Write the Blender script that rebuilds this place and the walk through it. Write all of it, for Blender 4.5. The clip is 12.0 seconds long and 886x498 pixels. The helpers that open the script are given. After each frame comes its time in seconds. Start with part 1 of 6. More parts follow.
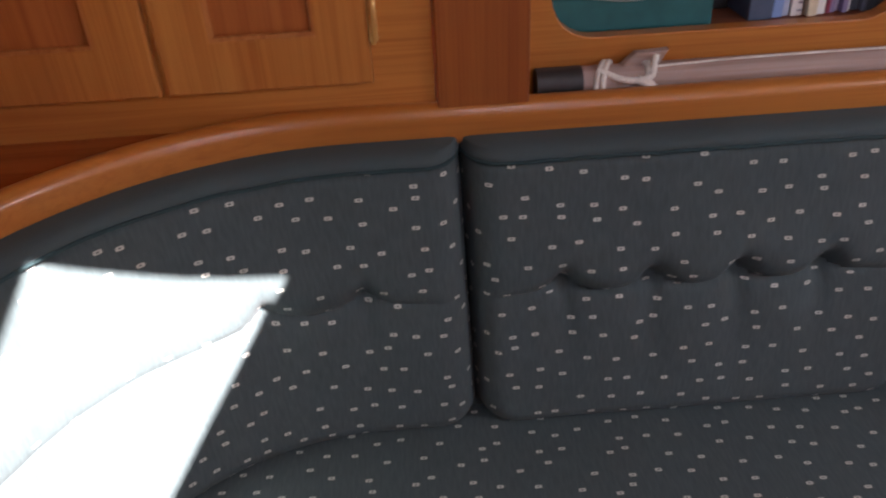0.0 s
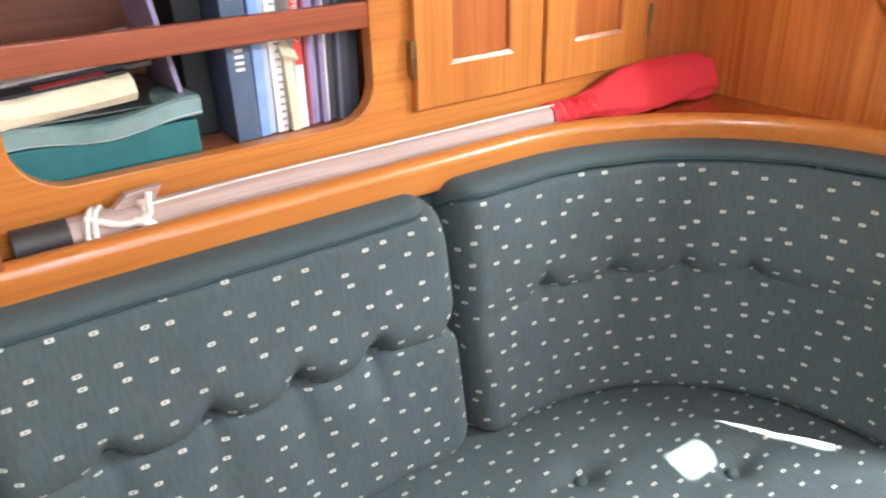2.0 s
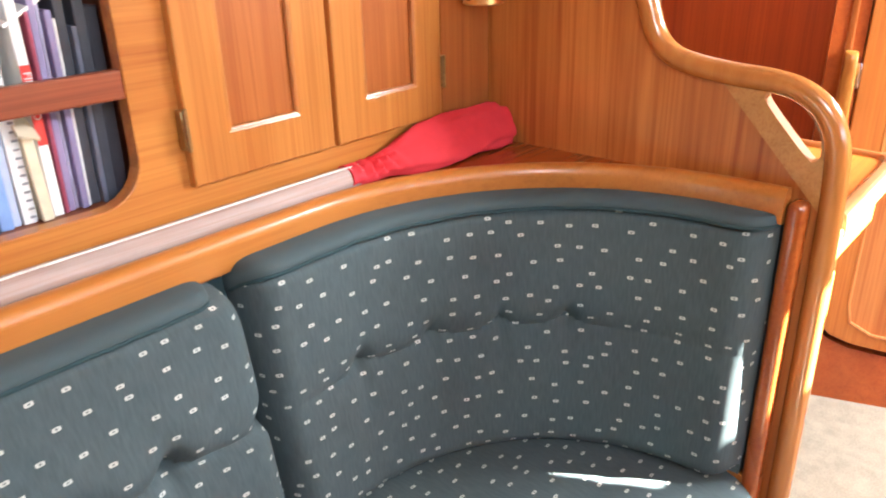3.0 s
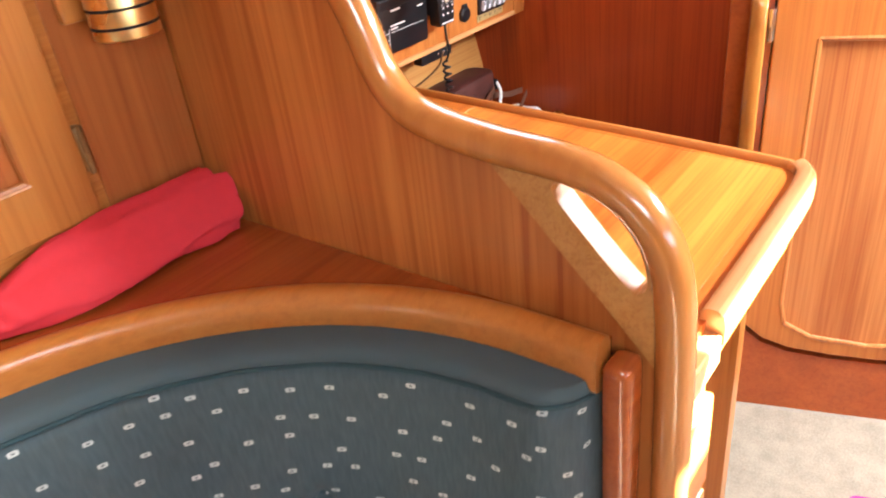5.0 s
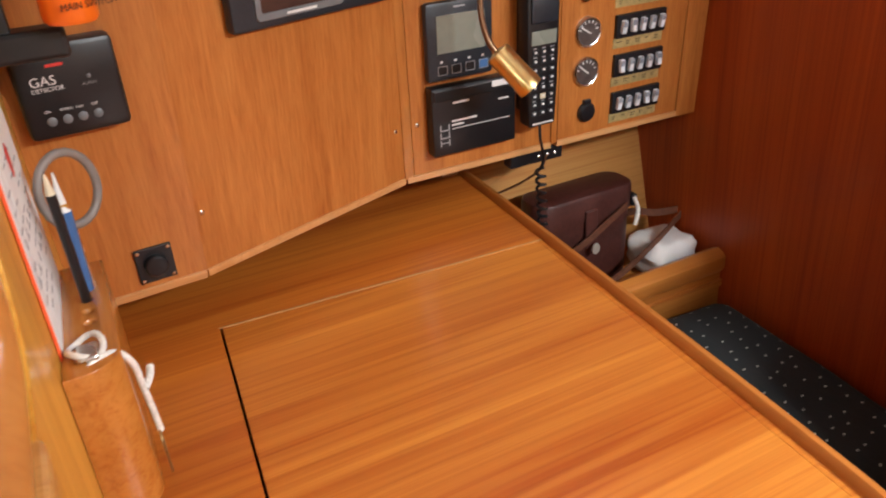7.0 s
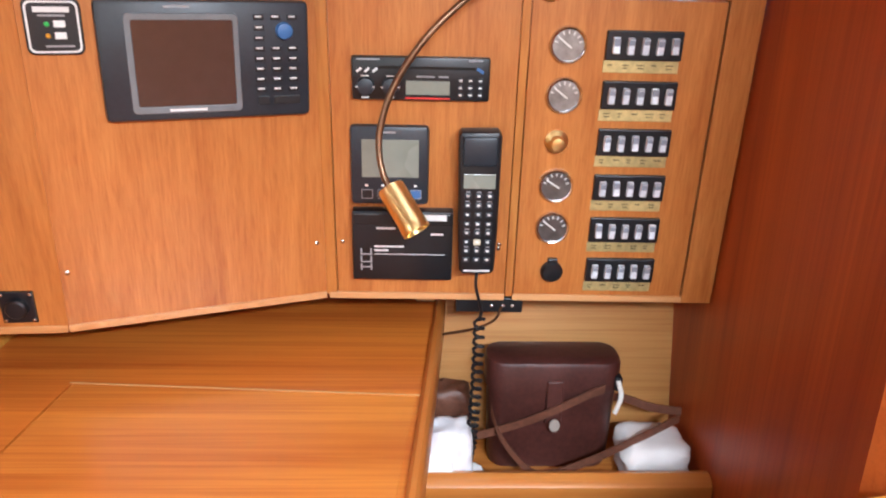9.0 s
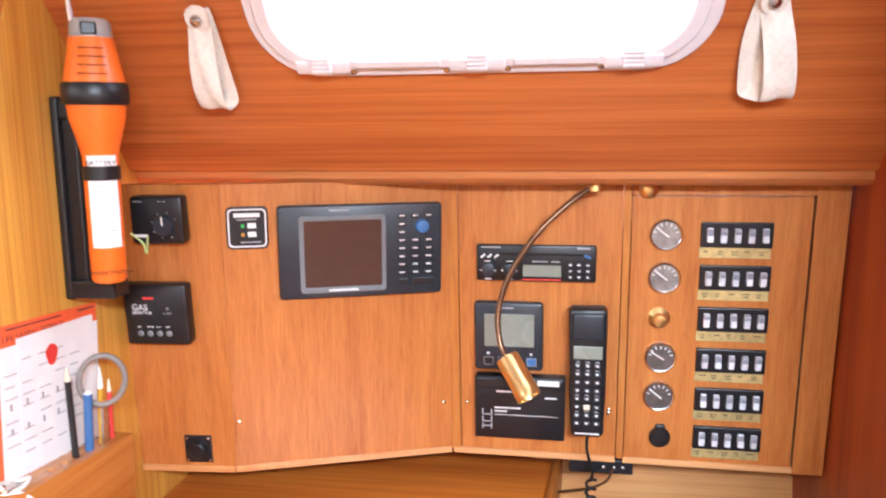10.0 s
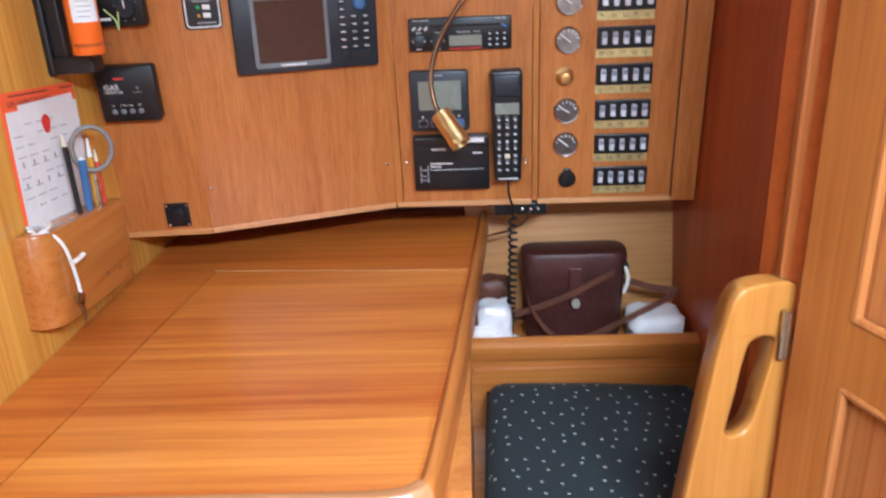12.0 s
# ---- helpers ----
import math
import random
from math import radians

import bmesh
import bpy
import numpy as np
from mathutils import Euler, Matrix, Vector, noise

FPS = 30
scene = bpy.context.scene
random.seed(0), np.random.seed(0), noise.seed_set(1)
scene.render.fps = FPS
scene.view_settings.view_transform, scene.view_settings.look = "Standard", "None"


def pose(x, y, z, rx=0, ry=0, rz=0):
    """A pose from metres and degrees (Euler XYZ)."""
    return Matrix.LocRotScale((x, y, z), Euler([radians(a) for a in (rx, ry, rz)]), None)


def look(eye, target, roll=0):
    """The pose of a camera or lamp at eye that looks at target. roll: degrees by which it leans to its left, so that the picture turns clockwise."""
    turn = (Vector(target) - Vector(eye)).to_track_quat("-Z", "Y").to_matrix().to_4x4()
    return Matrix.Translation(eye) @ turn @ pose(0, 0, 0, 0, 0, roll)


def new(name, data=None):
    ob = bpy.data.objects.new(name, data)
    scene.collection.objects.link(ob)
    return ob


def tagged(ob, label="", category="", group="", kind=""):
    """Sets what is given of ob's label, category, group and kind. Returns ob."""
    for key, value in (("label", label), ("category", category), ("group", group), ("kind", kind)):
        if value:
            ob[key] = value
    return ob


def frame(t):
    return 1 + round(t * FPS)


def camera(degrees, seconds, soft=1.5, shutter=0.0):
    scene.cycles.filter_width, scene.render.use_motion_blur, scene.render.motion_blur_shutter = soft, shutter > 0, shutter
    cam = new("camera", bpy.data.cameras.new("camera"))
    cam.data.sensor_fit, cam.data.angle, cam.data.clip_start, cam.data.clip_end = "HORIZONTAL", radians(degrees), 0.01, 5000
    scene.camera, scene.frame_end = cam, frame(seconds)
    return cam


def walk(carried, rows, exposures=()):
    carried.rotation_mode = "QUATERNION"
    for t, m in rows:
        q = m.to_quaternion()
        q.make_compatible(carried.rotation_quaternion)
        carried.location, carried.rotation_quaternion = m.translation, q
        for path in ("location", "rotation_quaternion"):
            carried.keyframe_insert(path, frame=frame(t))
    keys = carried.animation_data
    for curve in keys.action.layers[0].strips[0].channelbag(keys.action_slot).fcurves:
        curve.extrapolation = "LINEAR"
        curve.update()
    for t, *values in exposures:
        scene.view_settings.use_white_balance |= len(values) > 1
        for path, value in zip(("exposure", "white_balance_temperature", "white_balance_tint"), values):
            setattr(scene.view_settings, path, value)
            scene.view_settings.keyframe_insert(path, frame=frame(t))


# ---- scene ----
cam = camera(61.3, 12.0, soft=2.0, shutter=0.25)
PATH = [
    (0, (0.109, 0.246, 1.471), (0.17, 1.921, 0.38), -3.2),
    (0.5, (0.132, 0.251, 1.481), (0.425, 1.933, 0.439), -2.4),
    (1, (0.158, 0.261, 1.479), (0.701, 1.899, 0.469), -1.2),
    (1.5, (0.198, 0.266, 1.471), (0.985, 1.844, 0.528), -1.3),
    (2, (0.237, 0.271, 1.471), (1.256, 1.747, 0.587), -1.7),
    (2.5, (0.269, 0.289, 1.468), (1.48, 1.638, 0.624), -1.6),
    (3, (0.331, 0.313, 1.475), (1.707, 1.527, 0.68), -1.5),
    (5, (0.946, 0.378, 1.518), (2.264, 1.495, 0.512), -7.0),
    (5.5, (1.1, 0.398, 1.519), (2.336, 1.575, 0.477), -5.0),
    (6, (1.253, 0.39, 1.517), (2.274, 1.707, 0.41), -1.9),
    (6.5, (1.407, 0.362, 1.503), (2.250, 1.87, 0.528), -2.8),
    (7, (1.526, 0.373, 1.519), (2.278, 1.987, 0.609), -4.9),
    (9, (2.07, 0.333, 1.537), (2.14, 2.214, 0.862), 1.3),
    (9.5, (2.134, 0.274, 1.566), (1.952, 2.205, 1.076), 1.4),
    (10, (2.108, 0.198, 1.616), (1.801, 2.15, 1.305), -0.5),
    (10.5, (2.086, 0.119, 1.628), (1.76, 2.076, 1.379), -1.5),
    (11, (2.089, 0.074, 1.614), (1.776, 2.016, 1.256), -0.8),
    (11.5, (2.086, 0.013, 1.567), (1.845, 1.93, 1.05), -1.0),
    (12, (2.083, -0.037, 1.532), (2.006, 1.83, 0.819), -2.5),
]
EXPOSURES = [(0.0, 3.53, 6500, 26), (0.5, 4.75, 6100, 11), (1.0, 5.28, 5950, 4), (1.5, 5.53, 5950, 4), (2.0, 5.56, 6200, 7), (3.0, 5.46, 6250, 9), (5.0, 5.33, 6200, 10), (5.5, 5.03, 6100, 1), (6.0, 4.73, 6150, -4), (6.5, 4.38, 6500, 2), (7.0, 4.13, 6600, 9), (9.0, 4.73, 5850, 9), (9.5, 4.86, 5780, 10), (10.0, 4.96, 5650, 9), (10.5, 4.55, 5550, 9), (11.0, 4.44, 5450, 9), (12.0, 4.31, 5250, 4)]
walk(cam, [(t, look(eye, target, roll)) for t, eye, target, roll in PATH], EXPOSURES)

# ---- light ----
world = bpy.data.worlds.new("sky")
scene.world = world
world.use_nodes = True
sky = world.node_tree.nodes.new("ShaderNodeTexSky")
sky.sky_type, sky.sun_disc = "NISHITA", False
SUN_DIR = Vector((-0.42, 0.60, -0.68)).normalized()
sky.sun_elevation, sky.sun_rotation = radians(43), radians(145)
background = world.node_tree.nodes["Background"]
background.inputs["Strength"].default_value = 0.05
world.node_tree.links.new(sky.outputs["Color"], background.inputs["Color"])


def sun_lamp():
    data = bpy.data.lights.new("sun", "SUN")
    data.energy, data.angle, data.color = 5.0, radians(0.5), (1.0, 0.95, 0.87)
    ob = new("sun", data)
    ob.matrix_world = look((3, -3, 4), Vector((3, -3, 4)) + SUN_DIR)


def sky_lamp(name, place, aim, width, height, watts):
    """The sky's light in an opening."""
    data = bpy.data.lights.new(name, "AREA")
    data.shape, data.size, data.size_y, data.energy, data.color = "RECTANGLE", width, height, watts, (0.93, 0.97, 1.0)
    ob = new(name, data)
    ob.matrix_world = look(place, aim)


sun_lamp()
sky_lamp("hatch_light", (0.44, -0.11, 1.955), (1.35, 0.55, 0.8), 0.30, 0.40, 0.27)
sky_lamp("companionway_light", (2.39, -0.345, 1.955), (2.36, -0.26, 0.5), 0.70, 0.15, 3.45)
# fill light, set in a window added to the unseen cabin side
sky_lamp("side_fill", (0.9, -1.36, 1.62), (0.9, 1.0, 1.0), 1.3, 0.25, 0.06)
sky_lamp("port_light", (2.005, 1.075, 1.815), (1.98, 0.3, 1.0), 0.48, 0.18, 0.045)

# ---- materials ----


def principled(name, color, rough=0.5, metal=0.0, coat=0.0):
    mat = bpy.data.materials.new(name)
    mat.use_nodes = True
    node = mat.node_tree.nodes["Principled BSDF"]
    node.inputs["Base Color"].default_value = (*color, 1)
    node.inputs["Roughness"].default_value = rough
    node.inputs["Metallic"].default_value = metal
    node.inputs["Coat Weight"].default_value = coat
    node.inputs["Coat Roughness"].default_value = 0.12
    return mat, mat.node_tree, node


def add(tree, kind, **values):
    node = tree.nodes.new(kind)
    for key, value in values.items():
        node.inputs[key].default_value = value
    return node


def ramp(tree, fac, stops):
    node = tree.nodes.new("ShaderNodeValToRGB")
    while len(node.color_ramp.elements) < len(stops):
        node.color_ramp.elements.new(0.5)
    for element, (place, color) in zip(node.color_ramp.elements, stops):
        element.position, element.color = place, (*color, 1)
    tree.links.new(fac, node.inputs["Fac"])
    return node.outputs["Color"]


def maths(tree, op, a, b=None):
    node = tree.nodes.new("ShaderNodeMath")
    node.operation = op
    for n, v in enumerate((a, b)):
        if v is None:
            continue
        if isinstance(v, (int, float)):
            node.inputs[n].default_value = v
        else:
            tree.links.new(v, node.inputs[n])
    return node.outputs["Value"]


def mixed(tree, fac, a, b, mode="MIX"):
    node = tree.nodes.new("ShaderNodeMix")
    node.data_type, node.blend_type = "RGBA", mode
    for socket, v in ((node.inputs[0], fac), (node.inputs[6], a), (node.inputs[7], b)):
        if isinstance(v, (int, float)):
            socket.default_value = v
        elif isinstance(v, tuple):
            socket.default_value = (*v, 1)
        else:
            tree.links.new(v, socket)
    return node.outputs[2]


def wood(name, dark, light, axis="x", rough=0.32, coat=0.25, band=9.0, fine=1.0, figure=0.35):
    """Varnished veneer whose grain runs along an axis; figure sets how strongly its stripes show."""
    dark, light = (dark[0], dark[1] * 1.15, dark[2] * 1.65), (light[0], light[1] * 1.15, light[2] * 1.65)
    mat, tree, node = principled(name, light, rough, 0.0, coat)
    link = tree.links.new
    coord = tree.nodes.new("ShaderNodeTexCoord")
    along = {"x": (1, 0, 0), "y": (0, 1, 0), "z": (0, 0, 1)}[axis]

    def grain(across, length, detail, offset, wander=0.35):
        mapping = add(tree, "ShaderNodeMapping", Scale=tuple(length if a else across for a in along), Location=(offset, offset * 0.7, offset * 1.3))
        link(coord.outputs["Object"], mapping.inputs["Vector"])
        tex = add(tree, "ShaderNodeTexNoise", Scale=1.0, Detail=detail, Roughness=0.6, Distortion=wander)
        link(mapping.outputs["Vector"], tex.inputs["Vector"])
        return tex.outputs["Fac"]

    broad, streak, lines = grain(band, 0.7, 3, 3.1), grain(band * 3.4, 1.3, 4, 7.7, 0.6), grain(band * 11, 1.9, 2, 9.2, 0.8)
    pores = grain(260 * fine, 4, 3, 1.3)
    patch = grain(2.2, 1.1, 2, 5.0)
    mid = tuple(0.45 * a + 0.55 * b for a, b in zip(dark, light))
    tone = maths(tree, "ADD", maths(tree, "MULTIPLY", broad, 0.45), maths(tree, "MULTIPLY", streak, 0.35))
    tone = maths(tree, "ADD", tone, maths(tree, "MULTIPLY", lines, 0.20))
    spread = 0.17 - 0.10 * figure
    color = ramp(tree, tone, [(0.5 - spread, dark), (0.51, mid), (0.5 + spread, light)])
    # thin darker growth lines, here and there
    veins = ramp(tree, lines, [(0.34, (1 - 0.22 * figure, 1 - 0.42 * figure, 1 - 0.55 * figure)), (0.5, (1, 1, 1))])
    color = mixed(tree, 1.0, color, veins, "MULTIPLY")
    color = mixed(tree, 1.0, color, ramp(tree, pores, [(0.34, (0.90, 0.86, 0.83)), (0.5, (1, 1, 1))]), "MULTIPLY")
    color = mixed(tree, 1.0, color, ramp(tree, patch, [(0.3, (0.84, 0.8, 0.77)), (0.7, (1.0, 1.0, 1.0))]), "MULTIPLY")
    link(color, node.inputs["Base Color"])
    link(maths(tree, "ADD", maths(tree, "MULTIPLY", patch, 0.16), rough - 0.08), node.inputs["Roughness"])
    bump = add(tree, "ShaderNodeBump", Strength=0.06, Distance=0.0006)
    link(pores, bump.inputs["Height"])
    link(bump.outputs["Normal"], node.inputs["Normal"])
    return mat


def speckled(name, color, rough=0.5, metal=0.0, amount=0.12, scale=60.0, bump=0.05, coat=0.0):
    """A plain surface with fine mottling, dust and wear."""
    mat, tree, node = principled(name, color, rough, metal, coat)
    link = tree.links.new
    coord = tree.nodes.new("ShaderNodeTexCoord")
    tex = add(tree, "ShaderNodeTexNoise", Scale=scale, Detail=4)
    large = add(tree, "ShaderNodeTexNoise", Scale=scale / 9, Detail=3)
    for t in (tex, large):
        link(coord.outputs["Object"], t.inputs["Vector"])
    low, high = tuple(c * (1 - amount) for c in color), tuple(min(1, c * (1 + amount)) for c in color)
    tone = maths(tree, "ADD", maths(tree, "MULTIPLY", tex.outputs["Fac"], 0.5), maths(tree, "MULTIPLY", large.outputs["Fac"], 0.5))
    link(ramp(tree, tone, [(0.35, low), (0.65, high)]), node.inputs["Base Color"])
    link(maths(tree, "ADD", maths(tree, "MULTIPLY", large.outputs["Fac"], 0.2), rough - 0.1), node.inputs["Roughness"])
    relief = add(tree, "ShaderNodeBump", Strength=bump, Distance=0.001)
    link(tex.outputs["Fac"], relief.inputs["Height"])
    link(relief.outputs["Normal"], node.inputs["Normal"])
    return mat


def woven(name, base, marks=True, cell=(0.047, 0.037), size=1.0):
    """Upholstery cloth; the small woven oblongs are laid out in metres on the UV map."""
    mat, tree, node = principled(name, base, 0.9)
    link = tree.links.new
    node.inputs["Sheen Weight"].default_value = 0.03
    uv = tree.nodes.new("ShaderNodeUVMap")
    split = tree.nodes.new("ShaderNodeSeparateXYZ")
    link(uv.outputs["UV"], split.inputs["Vector"])
    coord = tree.nodes.new("ShaderNodeTexCoord")
    large = add(tree, "ShaderNodeTexNoise", Scale=7.0, Detail=3)
    fine = add(tree, "ShaderNodeTexNoise", Scale=900.0, Detail=2)
    link(coord.outputs["Object"], large.inputs["Vector"])
    link(coord.outputs["Object"], fine.inputs["Vector"])
    thread = add(tree, "ShaderNodeMapping", Scale=(260, 40, 1))
    link(uv.outputs["UV"], thread.inputs["Vector"])
    rib = add(tree, "ShaderNodeTexNoise", Scale=1.0, Detail=2)
    link(thread.outputs["Vector"], rib.inputs["Vector"])
    cloth = mixed(tree, large.outputs["Fac"], tuple(c * 0.88 for c in base), tuple(c * 1.12 for c in base))
    cloth = mixed(tree, 1.0, cloth, ramp(tree, rib.outputs["Fac"], [(0.3, (0.84, 0.85, 0.85)), (0.7, (1.08, 1.07, 1.07))]), "MULTIPLY")
    if marks:
        # Rows lean; every cell holds one oblong, nudged at random.
        u = maths(tree, "ADD", maths(tree, "DIVIDE", split.outputs["X"], cell[0]), maths(tree, "MULTIPLY", maths(tree, "DIVIDE", split.outputs["Y"], cell[1]), 0.37))
        v = maths(tree, "ADD", maths(tree, "DIVIDE", split.outputs["Y"], cell[1]), maths(tree, "MULTIPLY", maths(tree, "DIVIDE", split.outputs["X"], cell[0]), 0.21))
        cu, cv = maths(tree, "FLOOR", u), maths(tree, "FLOOR", v)
        spot = tree.nodes.new("ShaderNodeCombineXYZ")
        link(cu, spot.inputs["X"])
        link(cv, spot.inputs["Y"])
        rand = tree.nodes.new("ShaderNodeTexWhiteNoise")
        rand.noise_dimensions = "2D"
        link(spot.outputs["Vector"], rand.inputs["Vector"])
        nudge = tree.nodes.new("ShaderNodeSeparateColor")
        link(rand.outputs["Color"], nudge.inputs["Color"])
        fu = maths(tree, "SUBTRACT", maths(tree, "SUBTRACT", u, cu), maths(tree, "ADD", maths(tree, "MULTIPLY", nudge.outputs["Red"], 0.56), 0.22))
        fv = maths(tree, "SUBTRACT", maths(tree, "SUBTRACT", v, cv), maths(tree, "ADD", maths(tree, "MULTIPLY", nudge.outputs["Green"], 0.56), 0.22))
        # back to metres within the cell
        det = 1 - 0.37 * 0.21
        x = maths(tree, "ABSOLUTE", maths(tree, "MULTIPLY", maths(tree, "SUBTRACT", fu, maths(tree, "MULTIPLY", fv, 0.37)), cell[0] / det))
        y = maths(tree, "ABSOLUTE", maths(tree, "MULTIPLY", maths(tree, "SUBTRACT", fv, maths(tree, "MULTIPLY", fu, 0.21)), cell[1] / det))
        far = maths(tree, "ADD", maths(tree, "POWER", maths(tree, "DIVIDE", x, 0.0049 * size), 6.0), maths(tree, "POWER", maths(tree, "DIVIDE", y, 0.0027 * size), 4.0))
        inside = maths(tree, "LESS_THAN", far, 1.0)
        core = maths(tree, "MULTIPLY", maths(tree, "LESS_THAN", x, 0.0017 * size), maths(tree, "LESS_THAN", y, 0.0011 * size))
        mark = maths(tree, "MULTIPLY", inside, maths(tree, "SUBTRACT", 1.0, maths(tree, "MULTIPLY", core, 0.8)))
        cloth = mixed(tree, mark, cloth, (0.54, 0.55, 0.50))
    link(cloth, node.inputs["Base Color"])
    bump = add(tree, "ShaderNodeBump", Strength=0.25, Distance=0.0008)
    link(maths(tree, "ADD", fine.outputs["Fac"], rib.outputs["Fac"]), bump.inputs["Height"])
    link(bump.outputs["Normal"], node.inputs["Normal"])
    return mat


TEAK_X = wood("teak_along", (0.40, 0.112, 0.014), (0.60, 0.215, 0.032), "x")
TEAK_Z = wood("teak_upright", (0.42, 0.122, 0.016), (0.60, 0.22, 0.035), "z")
TEAK_PANEL = wood("teak_panel", (0.33, 0.080, 0.013), (0.48, 0.138, 0.024), "z", band=12)
TEAK_DECK = wood("teak_desk", (0.40, 0.070, 0.006), (0.67, 0.200, 0.019), "x", 0.36, 0.06, band=10, figure=0.36)
TEAK_LID = wood("teak_lid", (0.42, 0.080, 0.007), (0.71, 0.236, 0.026), "x", 0.34, 0.15, band=10, figure=0.36)
TEAK_SIDE = wood("teak_side", (0.44, 0.098, 0.015), (0.67, 0.186, 0.032), "x", band=22, figure=0.45)
DIVIDER = wood("divider_veneer", (0.36, 0.086, 0.012), (0.62, 0.205, 0.034), "z", band=6, figure=0.6)
SILL_RED = wood("red_sill", (0.33, 0.054, 0.006), (0.45, 0.090, 0.011), "x", 0.3, 0.2, band=7)
TEAK_INSTR = wood("teak_instrument", (0.39, 0.102, 0.013), (0.60, 0.203, 0.034), "z", 0.36, 0.1, band=30, figure=0.18)
PALE = wood("pale_veneer", (0.38, 0.100, 0.016), (0.56, 0.205, 0.04), "z", band=14, figure=0.5)
PALE_X = wood("pale_strip", (0.56, 0.22, 0.05), (0.72, 0.34, 0.10), "x", band=8)
NAV_PALE = wood("nav_veneer", (0.60, 0.238, 0.022), (0.80, 0.385, 0.048), "z", band=16, figure=0.5)
MAHOGANY = wood("mahogany", (0.29, 0.029, 0.0028), (0.44, 0.064, 0.0055), "z", 0.42, 0.0, band=12, figure=0.4)
SIDE_RAIL = wood("side_rail", (0.42, 0.118, 0.013), (0.56, 0.180, 0.024), "y", 0.42, 0.08, band=7, fine=0.3, figure=0.1)
RED_RAIL = wood("mahogany_rail", (0.31, 0.057, 0.008), (0.43, 0.095, 0.013), "x", 0.25, 0.4, band=9, fine=0.3, figure=0.25)
ROUND = wood("rounded_trim", (0.46, 0.142, 0.022), (0.61, 0.225, 0.040), "z", 0.22, 0.6, band=5, fine=0.15, figure=0.05)
ROUND_X = wood("rounded_rail", (0.42, 0.122, 0.014), (0.57, 0.195, 0.028), "x", 0.34, 0.25, band=12, fine=0.4, figure=0.05)
NOSE = wood("nosing_wood", (0.44, 0.125, 0.024), (0.60, 0.20, 0.042), "x", 0.30, 0.35, band=14, fine=0.5)
DOOR_WOOD = wood("door_wood", (0.36, 0.092, 0.011), (0.50, 0.158, 0.021), "z", 0.34, 0.2, band=12, figure=0.3)
BIN_WOOD = wood("pale_golden_wood", (0.46, 0.175, 0.03), (0.60, 0.265, 0.055), "x", 0.4, 0.1, band=14)
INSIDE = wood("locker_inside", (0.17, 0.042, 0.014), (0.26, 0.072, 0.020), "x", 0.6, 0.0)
CLOTH = woven("blue_green_cloth", (0.064, 0.090, 0.094), True, (0.043, 0.034))
PLAIN_CLOTH = woven("plain_cloth", (0.056, 0.084, 0.089), False)
PIPING_AND_GAP = speckled("piping", (0.020, 0.050, 0.056), 0.8)
CARPET = speckled("carpet", (0.25, 0.21, 0.155), 0.95, amount=0.2, scale=220, bump=0.6)
BLACK = speckled("black_plastic", (0.008, 0.0085, 0.0105), 0.38, amount=0.2, scale=300)
DARK = speckled("dark_gap", (0.012, 0.008, 0.006), 0.9)
BRASS = speckled("brass", (0.86, 0.63, 0.27), 0.30, 1.0, 0.1, 90)
STEEL = speckled("steel", (0.62, 0.6, 0.58), 0.25, 1.0, 0.08, 90)
WHITE = speckled("white_paint", (0.78, 0.77, 0.74), 0.5, amount=0.05)
CEILING = speckled("ceiling_vinyl", (0.74, 0.72, 0.68), 0.7, amount=0.05, scale=120)

# ---- building helpers ----


def part(name, bm, material, parent=None, label="", smooth=False):
    """One mesh object, under a thing where one is given."""
    bmesh.ops.recalc_face_normals(bm, faces=bm.faces)
    data = bpy.data.meshes.new(name)
    bm.to_mesh(data)
    bm.free()
    data.materials.append(material)
    if smooth:
        for poly in data.polygons:
            poly.use_smooth = True
        data.set_sharp_from_angle(angle=radians(40))
    ob = new(name, data)
    if parent is not None:
        ob.parent = parent
    if label:
        ob["label"] = label
    return ob


def empty(name, label, category, group="", kind="", place=(0, 0, 0)):
    ob = new(name)
    ob.location = place
    ob.empty_display_size = 0.05
    return tagged(ob, label, category, group, kind)


def structure(ob, label, category):
    return tagged(ob, label, category, kind="structure")


def ring(bm, points):
    return [bm.verts.new(p) for p in points]


def box(x0, x1, y0, y1, z0, z1, bevel=0.0, bm=None, segments=2):
    bm = bm or bmesh.new()
    made = bmesh.ops.create_cube(bm, size=1.0)
    for v in made["verts"]:
        v.co = ((x0 + x1) / 2 + v.co.x * (x1 - x0), (y0 + y1) / 2 + v.co.y * (y1 - y0), (z0 + z1) / 2 + v.co.z * (z1 - z0))
    if bevel:
        edges = list({e for v in made["verts"] for e in v.link_edges})
        bmesh.ops.bevel(bm, geom=edges, offset=bevel, segments=segments, affect="EDGES", profile=0.5)
    return bm


def moved(bm, m):
    bmesh.ops.transform(bm, matrix=m, verts=bm.verts)
    return bm


def rounded(x0, x1, y0, y1, r, n=6):
    """A rectangle's outline with round corners."""
    out = []
    for cx, cy, a in ((x1 - r, y0 + r, -90), (x1 - r, y1 - r, 0), (x0 + r, y1 - r, 90), (x0 + r, y0 + r, 180)):
        for i in range(n + 1):
            b = radians(a + 90 * i / n)
            out.append((cx + r * math.cos(b), cy + r * math.sin(b)))
    return out


